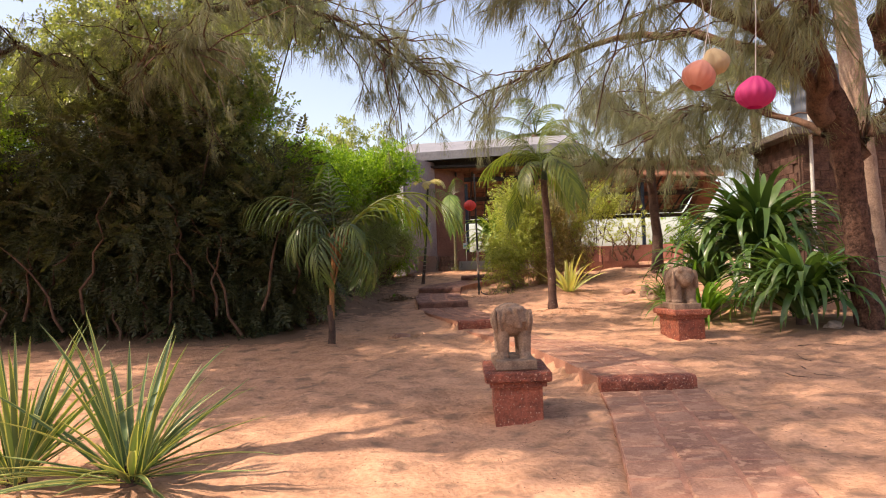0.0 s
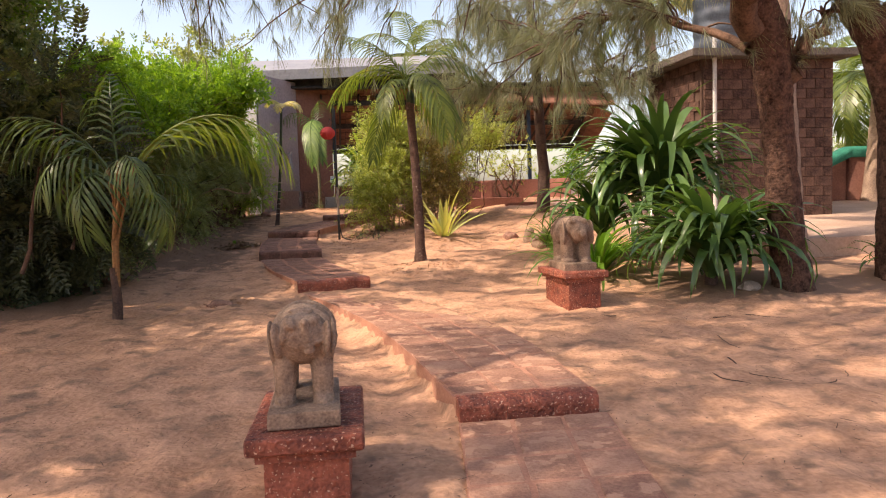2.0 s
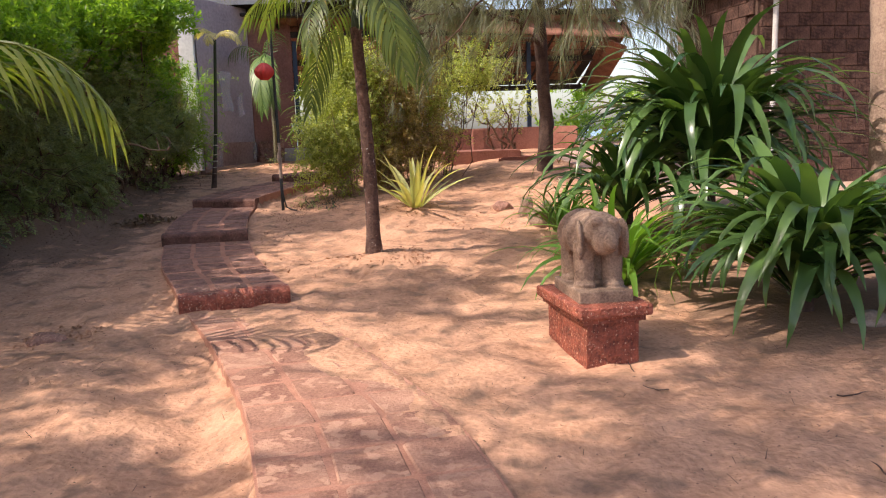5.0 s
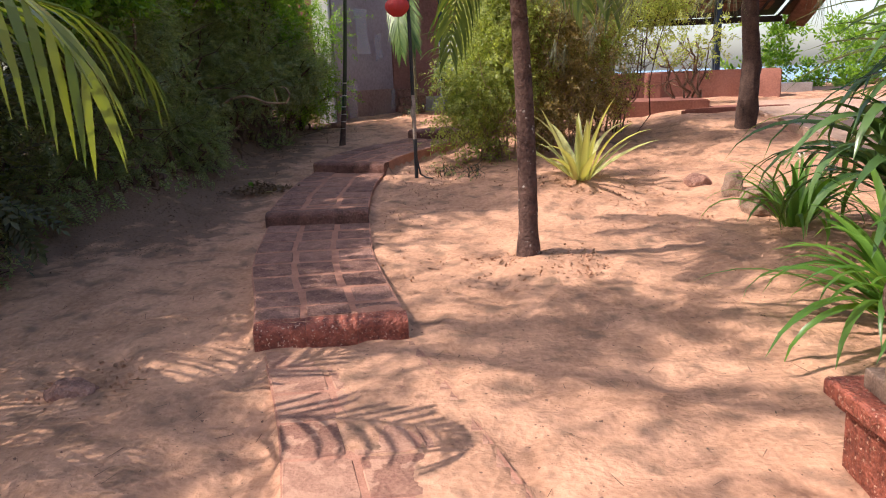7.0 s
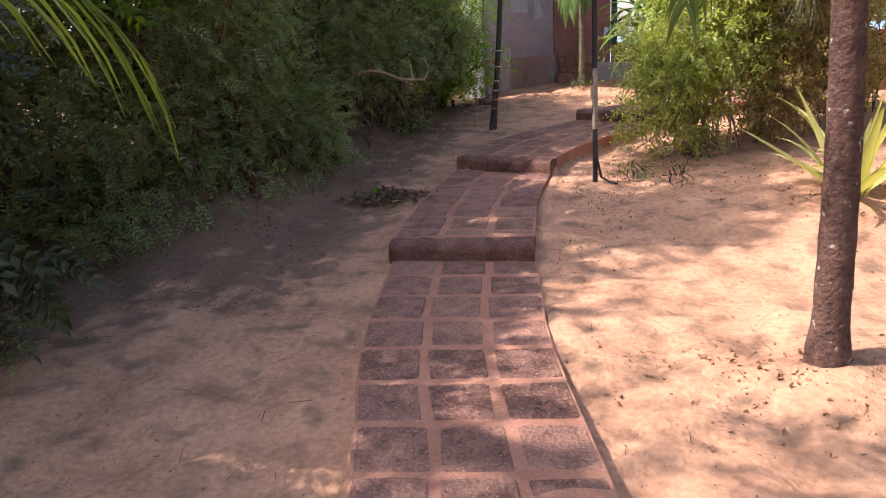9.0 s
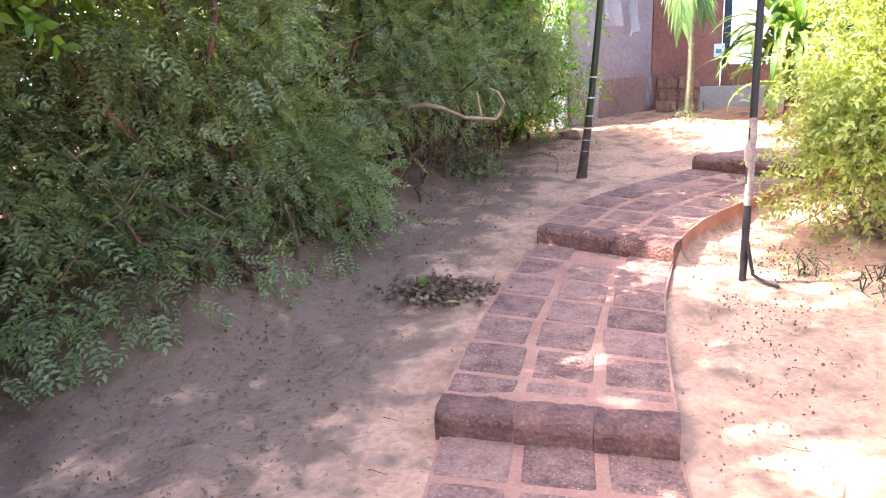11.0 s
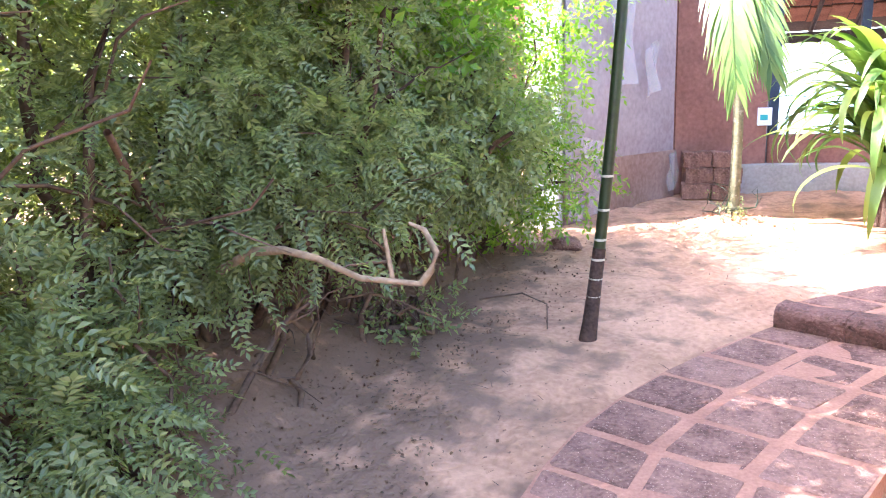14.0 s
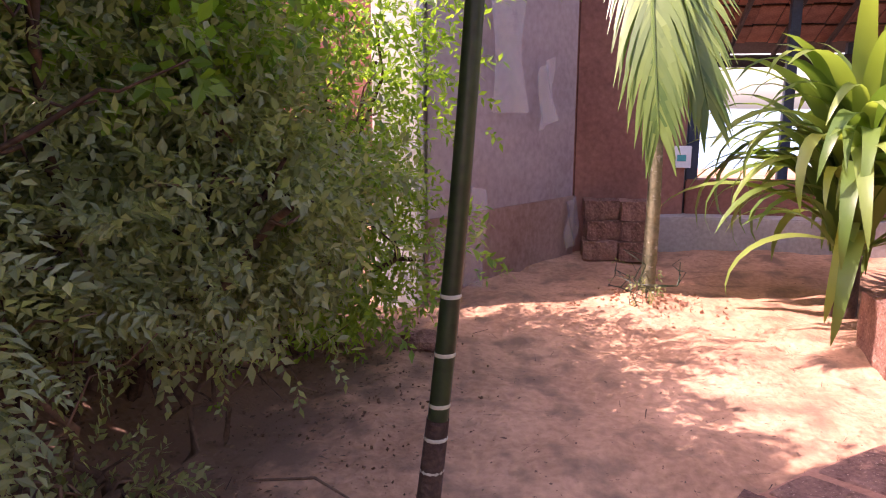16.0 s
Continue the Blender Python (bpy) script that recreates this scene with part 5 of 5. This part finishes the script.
house = thing("house", pose(0, 0, 0), "garden house with plastered walls and an open tiled pavilion", "house")
part("pillar", prism("pillar", [(-1.62, 23.72), (-1.3, 23.72), (-1.3, 24.1), (-1.62, 24.1)], 0.9, 4.9, WHITEWALL), house, label="whitewashed pillar")
part("wall", prism("wall", [(-1.3, 23.98), (-1.27, 23.86), (-0.3, 25.52), (-0.42, 25.64)], 0.95, 4.9, PLASTER), house, label="grey plastered wall, red at its foot")
part("wall_base", prism("wall_base", [(-1.288, 23.845), (-1.262, 23.835), (-0.285, 25.51), (-0.31, 25.52)], 0.95, 1.72, STAINED, 0.004), house)
part("wall", prism("wall", [(-0.42, 25.66), (-0.3, 25.54), (0.7, 26.0), (0.7, 26.2), (-0.42, 25.9)], 1.0, 4.9, REDWALL), house, label="reddish plastered wall")
part("low_wall", prism("low_wall", [(0.35, 25.75), (9.0, 26.05), (9.0, 26.35), (0.35, 26.05)], 1.0, 1.52, CONCRETE), house, label="low grey plinth wall")
part("parapet", prism("parapet", [(0.72, 26.0), (3.9, 26.1), (3.9, 26.3), (0.72, 26.2)], 1.51, 1.84, REDBENCH), house, label="red pavilion parapet")
part("pavilion_floor", prism("pavilion_floor", [(-0.5, 26.0), (9.4, 26.2), (9.4, 30.2), (-0.5, 30.2)], 0.6, 1.3, CONCRETE), house)
part("back_wall", prism("back_wall", [(-5, 28.6), (0.2, 28.6), (0.2, 28.8), (-5, 28.8)], 0.6, 5.0, REDWALL), house)
for px, py, top in ((0.77, 26.12, 4.2), (2.0, 27.9, 3.8), (2.42, 26.2, 4.2), (4.1, 29.2, 3.3), (6.92, 26.2, 4.2), (7.3, 27.6, 3.8), (3.0, 29.2, 3.3)):
    part("post", box("post", 0.11, 0.11, top - 1.2, BLUEPOST, 0.01, (px, py, 1.2)), house, label="dark blue painted post")
for y0, z0 in ((26.1, 4.28), (27.6, 3.72), (29.1, 3.0)):
    part("beam", box("beam", 10.2, 0.12, 0.15, DARKWOOD, 0.008, (4.3, y0, z0)), house)
SLOPE = math.atan2(1.42, 3.5)
tile = box("tile", 0.262, 0.44, 0.022, TILE, 0.006)
for r in range(8):
    for c in range(36):
        part("roof_tile", tile, house, pose(-0.6 + 0.272 * c + 0.01 * (r % 2), 25.85 + 0.44 * r, 4.62 - 0.178 * r + 0.012 * (c % 2), -math.degrees(SLOPE) * 0.9, 0, 0))
for c in range(19):
    v, f = tube_data([(-0.7 + 0.56 * c, 25.7, 4.55), (-0.7 + 0.56 * c, 29.5, 3.07)], [0.035, 0.035], 6)
    part("rafter", mesh("rafter", v, f, DARKWOOD), house)
part("roof_deck", prism("roof_deck", [(-0.9, 25.6), (9.4, 25.6), (9.4, 29.6), (-0.9, 29.6)], (4.82, 4.82, 3.2, 3.2), (4.86, 4.86, 3.24, 3.24), DARKWOOD, 0.005), house)
part("roof_sheet", prism("roof_sheet", [(-2.0, 25.0), (4.6, 25.2), (4.6, 27.8), (-2.0, 27.6)], (4.86, 5.1, 6.0, 5.8), (5.14, 5.42, 6.1, 5.9), ROOFSHEET), house, label="pale grey sheet roof edge")
part("soffit", prism("soffit", [(-2.4, 25.25), (4.4, 25.4), (4.4, 28.6), (-2.4, 28.4)], 4.7, 4.77, DARKWOOD), house, label="dark boards under the roof")
part("roof_gable", prism("roof_gable", [(-1.95, 25.5), (4.5, 25.65), (4.5, 25.8), (-1.95, 25.65)], 4.75, (5.0, 5.24, 5.26, 5.02), DARKWOOD, 0.005), house, label="dark boards closing the roof edge")
part("roof_fascia", prism("roof_fascia", [(4.6, 25.5), (9.6, 25.6), (9.6, 26.0), (4.6, 25.9)], (4.3, 4.1, 4.5, 4.7), (4.36, 4.16, 4.56, 4.76), TILE), house)
for k, (a, b, z) in enumerate((((8.9, 25.7), (9.5, 29.4), 3.4), ((9.0, 25.7), (9.6, 29.4), 3.15))):
    part("roof_tile", prism("roof_tile", [a, (a[0] + 0.5, a[1]), (b[0] + 0.5, b[1]), b], (z + 0.9, z + 0.7, z - 0.3, z - 0.2), (z + 0.95, z + 0.75, z - 0.25, z - 0.15), TILE), house)

# loose plastic sheeting on the plastered wall
for k, (u, zc, wd, ht) in enumerate(((0.45, 2.9, 0.42, 0.9), (0.72, 2.6, 0.3, 0.5), (0.22, 1.55, 0.36, 0.75), (0.06, 1.4, 0.3, 0.5), (0.95, 1.5, 0.16, 0.4))):
    base = np.array([-1.265, 23.83]) * (1 - u) + np.array([-0.29, 25.5]) * u
    n = 9
    v = []
    for i in range(n):
        for j in range(n):
            s, q = i / (n - 1) - 0.5, j / (n - 1) - 0.5
            pull = 1 - 0.5 * (q + 0.5) * (k % 2)
            off = 0.035 + 0.03 * math.sin(9 * s + 5 * q + k) + 0.05 * (q < 0) * abs(q)
            d = np.array([0.5, 0.86]) * s * wd * pull
            v.append((base[0] + d[0] + 0.86 * off, base[1] + d[1] - 0.5 * off, zc + q * ht + 0.1 * s * math.sin(k * 2)))
    f = [[i * n + j, (i + 1) * n + j, (i + 1) * n + j + 1, i * n + j + 1] for i in range(n - 1) for j in range(n - 1)]
    single("plastic_sheet", mesh("plastic_sheet", v, f, SHEET, True), pose(0, 0, 0), "torn clear plastic sheet hanging on the wall", "plastic sheet", group="plastic sheets on the wall")

# stacked laterite blocks
BLOCKS = [box("laterite_block", 0.29, 0.2, 0.165, LATERITE, rough=0.012, at=(0, 0, 0)) for k in range(2)]
for r in range(3):
    for c in range(2):
        single("laterite_block", BLOCKS[(r + c) % 2], pose(-0.06 + 0.302 * c + 0.02 * (r % 2), 25.36 + 0.03 * r, 1.195 + 0.172 * r, 0, 0, 6 + 3 * ((r * 2 + c) % 3)), "rough red laterite block stacked by the wall", "stone block", group="stacked laterite blocks")
sw = thing("switch_box", pose(0.66, 25.96, 1.95), "small white notice board with a teal mark on the post", "sign")
part("board", box("board", 0.17, 0.02, 0.2, SIGN, 0.005), sw)
part("mark", box("mark", 0.08, 0.006, 0.06, TEAL, 0.002, (0, -0.012, 0.06)), sw)

# seating of red laterite and plaster
seat = thing("garden_bench", pose(0, 0, 0), "built-in red plastered seating wall with steps", "bench")
part("backrest", prism("backrest", [(4.1, 25.0), (7.2, 25.15), (7.75, 24.6), (7.75, 24.95), (7.3, 25.5), (4.1, 25.3)], 1.0, 1.86, REDBENCH, 0.03), seat)
part("seat", prism("seat", [(4.05, 23.0), (5.9, 23.2), (6.0, 25.02), (4.1, 25.0)], 0.8, 1.34, REDBENCH, 0.025), seat)
part("step", prism("step", [(5.2, 22.6), (7.3, 22.95), (7.4, 24.9), (5.98, 24.9), (5.92, 23.0)], 0.7, 1.2, REDBENCH, 0.025), seat)
part("post", box("post", 0.3, 0.3, 0.55, REDBENCH, 0.03, (5.2, 24.8, 1.3)), seat)

# terrace and water tower
single("terrace", prism("terrace", [(5.9, 13.75), (16, 13.4), (16, 24), (6.6, 24)], -0.1, (0.62, 0.62, 1.25, 1.25), TERRACE, 0.02), pose(0, 0, 0), "raised sandy concrete terrace with a worn edge", "terrace", "structure")
tower = thing("water_tower", pose(0, 0, 0), "laterite masonry water tower with a concrete slab roof", "water tower")
part("core", prism("core", [(7.95, 17.05), (10.8, 17.05), (10.8, 19.4), (7.95, 19.4)], 0.5, 4.0, DARKMORTAR, 0.005), tower)
BRICKS = [box("brick", 0.393, 0.1, 0.191, MASONRY, 0.007, seg=1), box("brick", 0.193, 0.1, 0.191, MASONRY, 0.007, seg=1)]
for r in range(17):
    for c in range(7):
        part("brick", BRICKS[0], tower, pose(8.19 + 0.4 * c + (0.2 if r % 2 else 0.0), 17.04, 0.62 + 0.198 * r)) if c < 6 or r % 2 == 0 else None
    for x in (8.08, 10.69) if r % 2 else ():
        part("brick", BRICKS[1], tower, pose(x, 17.04, 0.62 + 0.198 * r))
    for c in range(5):
        part("brick", BRICKS[0], tower, pose(7.96, 17.31 + 0.42 * c + (0.2 if r % 2 else 0), 0.62 + 0.198 * r, 0, 0, 90))
part("slab", prism("slab", [(7.6, 16.7), (11.15, 16.7), (11.15, 19.7), (7.6, 19.7)], 3.99, 4.15, DARKCONCRETE, 0.02), tower, label="weathered concrete roof slab")
v, f = tube_data([(8.15, 16.9, 0.6), (8.15, 16.9, 4.5)], [0.04, 0.04], 10)
part("pipe", mesh("pipe", v, f, PVC, True), tower, label="grey plastic water pipe")
tank = thing("water_tank", pose(8.75, 17.7, 4.15), "black ribbed plastic water tank on the slab", "water tank")
zs = np.linspace(0, 1.5, 31)
v, f = tube_data([(0, 0, z) for z in zs] + [(0, 0, 1.62), (0, 0, 1.66)], [0.55 + (0.02 if int(z / 0.15) % 2 else 0) for z in zs] + [0.3, 0.02], 28)
part("drum", mesh("drum", v, f, TANK, True), tank)
v, f = tube_data([(0.35, -0.62, -0.1), (0.35, -0.62, 1.7)], [0.03, 0.03], 8)
part("pipe", mesh("pipe", v, f, PVC, True), tank)
nw = thing("garden_wall", pose(0, 0, 0), "reddish wall with green shade net over its top", "wall")
part("wall", prism("wall", [(12.2, 19.8), (13.4, 20.0), (13.4, 20.3), (12.2, 20.1)], 0.5, 2.02, REDWALL, 0.02), nw)
part("wall", prism("wall", [(13.4, 19.9), (17.5, 18.6), (17.6, 18.9), (13.4, 20.2)], 0.5, 2.25, REDWALL, 0.02), nw)
v = []
line = [(12.1, 19.7, 2.0), (12.8, 19.8, 2.05), (13.4, 19.85, 2.3), (14.6, 19.4, 2.26), (16, 19.0, 2.3), (17.5, 18.5, 2.28)]
for k, (x, y, z) in enumerate(line):
    for q, (dy, dz) in enumerate(((0.02, -0.22), (-0.03, -0.05), (0.02, 0.05), (0.25, 0.06), (0.5, 0.0), (0.52, -0.2))):
        v.append((x, y + dy + 0.03 * math.sin(5 * k + q), z + dz + 0.03 * math.sin(3 * k)))
f = [[k * 6 + q, (k + 1) * 6 + q, (k + 1) * 6 + q + 1, k * 6 + q + 1] for k in range(5) for q in range(5)]
part("net", mesh("net", v, f, NET, True), nw, label="green shade net")


# ---- lanterns ----
def lantern_mesh(name, radius, height, ribs, material, sag=0.0):
    """A ribbed paper lantern; its origin lies at the top."""
    n, m = ribs * 4, 15
    v = []
    for k in range(m):
        t = k / (m - 1)
        prof = max(0.12, math.sin(math.pi * (0.06 + 0.86 * t)) ** 0.75) * (1 + sag * (t - 0.5))
        for q in range(n):
            a = 2 * math.pi * q / n
            r = radius * prof * (1 + 0.045 * math.cos(ribs * a))
            v.append((r * math.cos(a), r * math.sin(a), -height * t))
    f = [[k * n + q, k * n + (q + 1) % n, (k + 1) * n + (q + 1) % n, (k + 1) * n + q] for k in range(m - 1) for q in range(n)]
    return mesh(name, v, f, material, True)


for x, y, z, r, hgt, tilt, material, label in ((2.60, 6.92, 2.86, 0.16, 0.27, 5, PINK, "magenta ribbed paper lantern hanging from a limb"),
                                               (2.27, 7.25, 3.10, 0.145, 0.27, 22, CORAL, "faded coral paper lantern, half collapsed"),
                                               (2.42, 7.45, 3.27, 0.13, 0.25, -20, CREAMPAPER, "cream and orange paper lantern, faded")):
    lan = thing("paper_lantern", pose(x, y, z, 0, tilt, 20), label, "lantern", "lanterns in the tree")
    part("shade", lantern_mesh("shade", r, hgt, 14, material, 0.3), lan)
    v, f = tube_data([(0, 0, -0.02), (0.01 - tilt * 0.004, 0, 0.5), (-tilt * 0.016, 0, 1.55)], [0.003, 0.003, 0.003], 5)
    part("string", mesh("string", v, f, PVC), lan)

lamp = thing("lamp_post", pose(0.72, 18.74, float(land(0.72, 18.74))), "thin black garden lamp post with a red paper lantern", "lamp post")
v, f = tube_data([(0, 0, -0.2), (0, 0, 0.5), (-0.005, 0, 1.6), (-0.02, 0, 3.0)], [0.026, 0.026, 0.024, 0.02], 10)
part("pole", mesh("pole", v, f, BLACK, True), lamp)
v, f = tube_data([(-0.02, 0, 2.46), (-0.1, -0.02, 2.5), (-0.15, -0.03, 2.33)], [0.008, 0.008, 0.006], 6)
part("arm", mesh("arm", v, f, BLACK, True), lamp)
v, f = tube_data([(0, 0, 0.53), (0.001, 0, 0.78), (-0.008, -0.004, 0.84), (-0.012, -0.006, 0.9), (0.002, 0, 0.96), (-0.002, 0, 1.1)], [0.0266, 0.027, 0.038, 0.033, 0.028, 0.0262], 10)
part("tape", mesh("tape", v, f, TAPE, True), lamp, label="pale tape and plastic wound round the pole")
part("lantern", lantern_mesh("lantern", 0.15, 0.26, 14, REDPAPER), lamp, pose(-0.15, -0.03, 2.35), "red ribbed paper lantern")
v, f = tube_data([(0.0, -0.03, 0.35), (0.03, -0.04, 0.2), (0.06, -0.03, 0.06), (0.14, -0.06, 0.02), (0.22, -0.1, 0.01)], [0.012, 0.013, 0.013, 0.012, 0.01], 7)
part("cable", mesh("cable", v, f, BLACK, True), lamp, label="black cable end")

# dark post behind the bush, urn on its block
v, f = tube_data([(2.5, 20.85, 0.7), (2.49, 20.85, 1.8), (2.52, 20.85, 3.2)], [0.1, 0.085, 0.07], 12)
single("slim_tree", mesh("slim_tree", v, f, DARK_BARK, True), pose(0, 0, 0), "dark slim trunk standing inside the bush", "tree")
urn = thing("stone_urn", pose(1.66, 23.25, float(land(1.66, 23.25))), "terracotta urn on a laterite block", "urn")
part("block", box("block", 0.46, 0.46, 0.42, LATERITE, rough=0.012, at=(0, 0, -0.06)), urn)
prof = [(0.02, 0.36), (0.15, 0.36), (0.16, 0.42), (0.11, 0.46), (0.09, 0.52), (0.13, 0.58), (0.19, 0.64), (0.2, 0.7), (0.15, 0.75), (0.1, 0.8), (0.14, 0.86), (0.16, 0.9), (0.12, 0.9), (0.02, 0.86)]
v, f = tube_data([(0, 0, z + 0.0005 * k) for k, (r, z) in enumerate(prof)], [r for r, z in prof], 20)
part("vase", mesh("vase", v, f, TERRACOTTA, True), urn, label="turned terracotta vase")


# ---- small things on the sand ----
def stone(x, y, s, material, label, seed, sink=0.3):
    bm = bmesh.new()
    bmesh.ops.create_icosphere(bm, subdivisions=3, radius=1.0)
    for q in bm.verts:
        q.co *= 1 + 0.35 * noise.noise(q.co * 1.3 + Vector((seed, 0, 0)))
        q.co = Vector((q.co.x * s[0], q.co.y * s[1], q.co.z * s[2]))
    return single("stone", from_bm("stone", bm, material), stand(x, y, s[2] * (1 - sink) - 0.02), label, "stone")


stone(-1.13, 23.05, (0.14, 0.09, 0.07), LATERITE, "red laterite stone half buried in sand", 3)
stone(4.45, 17.4, (0.12, 0.16, 0.2), STATUE, "pointed grey-brown rock at the edge of the mound", 5, 0.7)
stone(4.2, 17.9, (0.16, 0.12, 0.1), LATERITE, "reddish rock at the edge of the mound", 6, 0.7)
stone(4.5, 16.6, (0.2, 0.2, 0.2), STATUE, "brown rock beside the lilies", 7)
stone(5.6, 11.5, (0.12, 0.1, 0.07), PLINTH, "pale stone at the lily's foot", 8)
stone(-0.9, 12.9, (0.16, 0.12, 0.06), LATERITE, "crumbling red stone in the sand", 9)

rng = np.random.default_rng(9)

def litter(name, label, xs, ys, count, size, material, template, lift=0.008, upright=0.15):
    px, py = rng.uniform(*xs, count), rng.uniform(*ys, count)
    ok = on_path(px, py) < -9
    px, py = px[ok], py[ok]
    P = np.c_[px, py, land(px, py) + lift]
    d = np.c_[rng.normal(size=(len(P), 2)), rng.normal(0, upright, len(P))]
    v, f = scatter(template, P, d, size * rng.uniform(0.5, 1.5, len(P)), rng.uniform(-0.4, 0.4, len(P)))
    return single(name, mesh(name, v, f, material), pose(0, 0, 0), label, name.replace("_", " "), "stuff")


SLIVER = (np.array([(0, -0.5, 0), (0, 0.5, 0), (20, 0.3, 0.3), (20, -0.3, 0.3)]) * 0.004, np.array([[0, 1, 2, 3]]))
FLAKE = (np.array(diamond((0, 0, 0), (1, 0, 0), (0, 1, 0), 0.04, 0.018)), np.array([[0, 1, 2, 3]]))
litter("leaf_litter", "dry leaves scattered under the hedge", (-3.4, -1.2), (15.5, 24.2), 11000, 0.7, LITTER, FLAKE, 0.012)
litter("leaf_litter", "dry leaves and bits scattered over the sand", (-2.5, 5), (4, 24), 5000, 0.45, LITTER, FLAKE)
litter("twigs", "thin dry twigs and needles lying on the sand", (-3.2, 5.5), (3, 24), 2600, 1.0, TWIG, SLIVER, 0.006, 0.05)
P = np.c_[rng.normal(0, 0.2, 900), rng.normal(0, 0.13, 900), np.zeros(900)]
P[:, 2] = 0.11 * np.exp(-((P[:, 0] / 0.24) ** 2 + (P[:, 1] / 0.17) ** 2)) * rng.random(900) + 0.01
v, f = scatter(FLAKE, P, rng.normal(0, 1, (900, 3)) * np.array([1, 1, 0.4]), rng.uniform(0.7, 2.0, 900), rng.uniform(-1, 1, 900))
pile = thing("leaf_pile", stand(-1.24, 18.15), "small heap of swept dry leaves on the sand", "leaf pile")
part("dry_leaves", mesh("dry_leaves", v, f, LITTER), pile)
part("green_leaf", strap_mesh("green_leaf", 0.16, 0.08, 0.9, 1.0, STRAPLIGHT, 5, 0.2), pile, pose(-0.1, -0.05, 0.06, 0, 0, -80))
part("pale_leaf", strap_mesh("pale_leaf", 0.13, 0.06, 0.2, 0.3, PALMPALE, 5, 0.2), pile, pose(0.1, -0.22, 0.015, 0, 0, -10))
CRUMB = (np.array([(1, 0, 0), (-1, 0.1, 0), (0, 0.9, 0.1), (0.1, -1, 0), (0, 0, 0.7), (0.1, 0, -0.7)]) * 0.016,
         np.array([[0, 2, 4], [2, 1, 4], [1, 3, 4], [3, 0, 4], [2, 0, 5], [1, 2, 5], [3, 1, 5], [0, 3, 5]]))


def crumbs(label, spots, material, count, size):
    """Clods of sand or earth strewn round the given places."""
    S = np.array(spots)
    w = rng.integers(0, len(S), count)
    px, py = S[w, 0] + rng.normal(0, 1, count) * S[w, 2], S[w, 1] + rng.normal(0, 1, count) * S[w, 3]
    ok = on_path(px, py) < -9
    P = np.c_[px[ok], py[ok], land(px[ok], py[ok]) + 0.002]
    v, f = scatter(CRUMB, P, rng.normal(0, 1, P.shape), size * rng.uniform(0.3, 1.6, len(P)) ** 1.5, rng.uniform(-3, 3, len(P)))
    return single("clods", mesh("clods", v, f, material), pose(0, 0, 0), label, "clods", "stuff")


crumbs("loose clods of dug sand round the palm trunk", [(1.75, 15.0, 0.4, 0.3), (2.3, 14.9, 0.25, 0.2), (2.8, 17.8, 0.4, 0.3), (3.6, 16.8, 0.5, 0.5), (-0.95, 13.0, 0.22, 0.15), (0.3, 24.0, 0.3, 0.16)], SAND, 1700, 0.6)
crumbs("dark crumbs of earth under the hedge", [(-2.3, 17.2, 0.3, 0.8), (-2.1, 18.6, 0.3, 0.7), (-1.9, 19.9, 0.32, 0.7), (-1.6, 21.2, 0.3, 0.6), (-1.3, 22.4, 0.3, 0.5)], SOIL, 2300, 0.4)
crumbs("dark crumbs along the edge of the path", [(0.75, 17.6, 0.2, 0.6), (0.9, 18.9, 0.2, 0.4), (1.2, 19.4, 0.3, 0.3), (3.0, 18.6, 0.7, 0.5)], SOIL, 1500, 0.38)
cracks = Heap()
for k in range(9):
    x, y, a = 3.4 + 0.32 * (k % 4) + rng.uniform(-0.3, 0.3), 6.4 + 0.55 * k + rng.uniform(-0.3, 0.3), rng.uniform(-2.2, -0.9)
    line = []
    for q in range(26):
        line.append((x, y, float(land(x, y)) - 0.001))
        a += rng.normal(0, 0.28)
        x, y = x + 0.035 * math.cos(a), y + 0.035 * math.sin(a)
    cracks.tube(np.array(line), np.linspace(0.0055, 0.002, 26), 5)
single("dry_runners", cracks.mesh("dry_runners", DARK_BARK, True), pose(0, 0, 0), "thin dark dry runners lying in the sand", "roots", "stuff")
h = Heap()
h.tube([(-1.45, 21.35, 1.05), (-1.15, 21.3, 1.12), (-0.98, 21.25, 1.07), (-0.97, 21.2, 0.92)], [0.006, 0.006, 0.005, 0.004], 5)
single("thin_twig", h.mesh("thin_twig", TWIG, True), pose(0, 0, 0), "thin dry twig arching from the hedge", "twig")
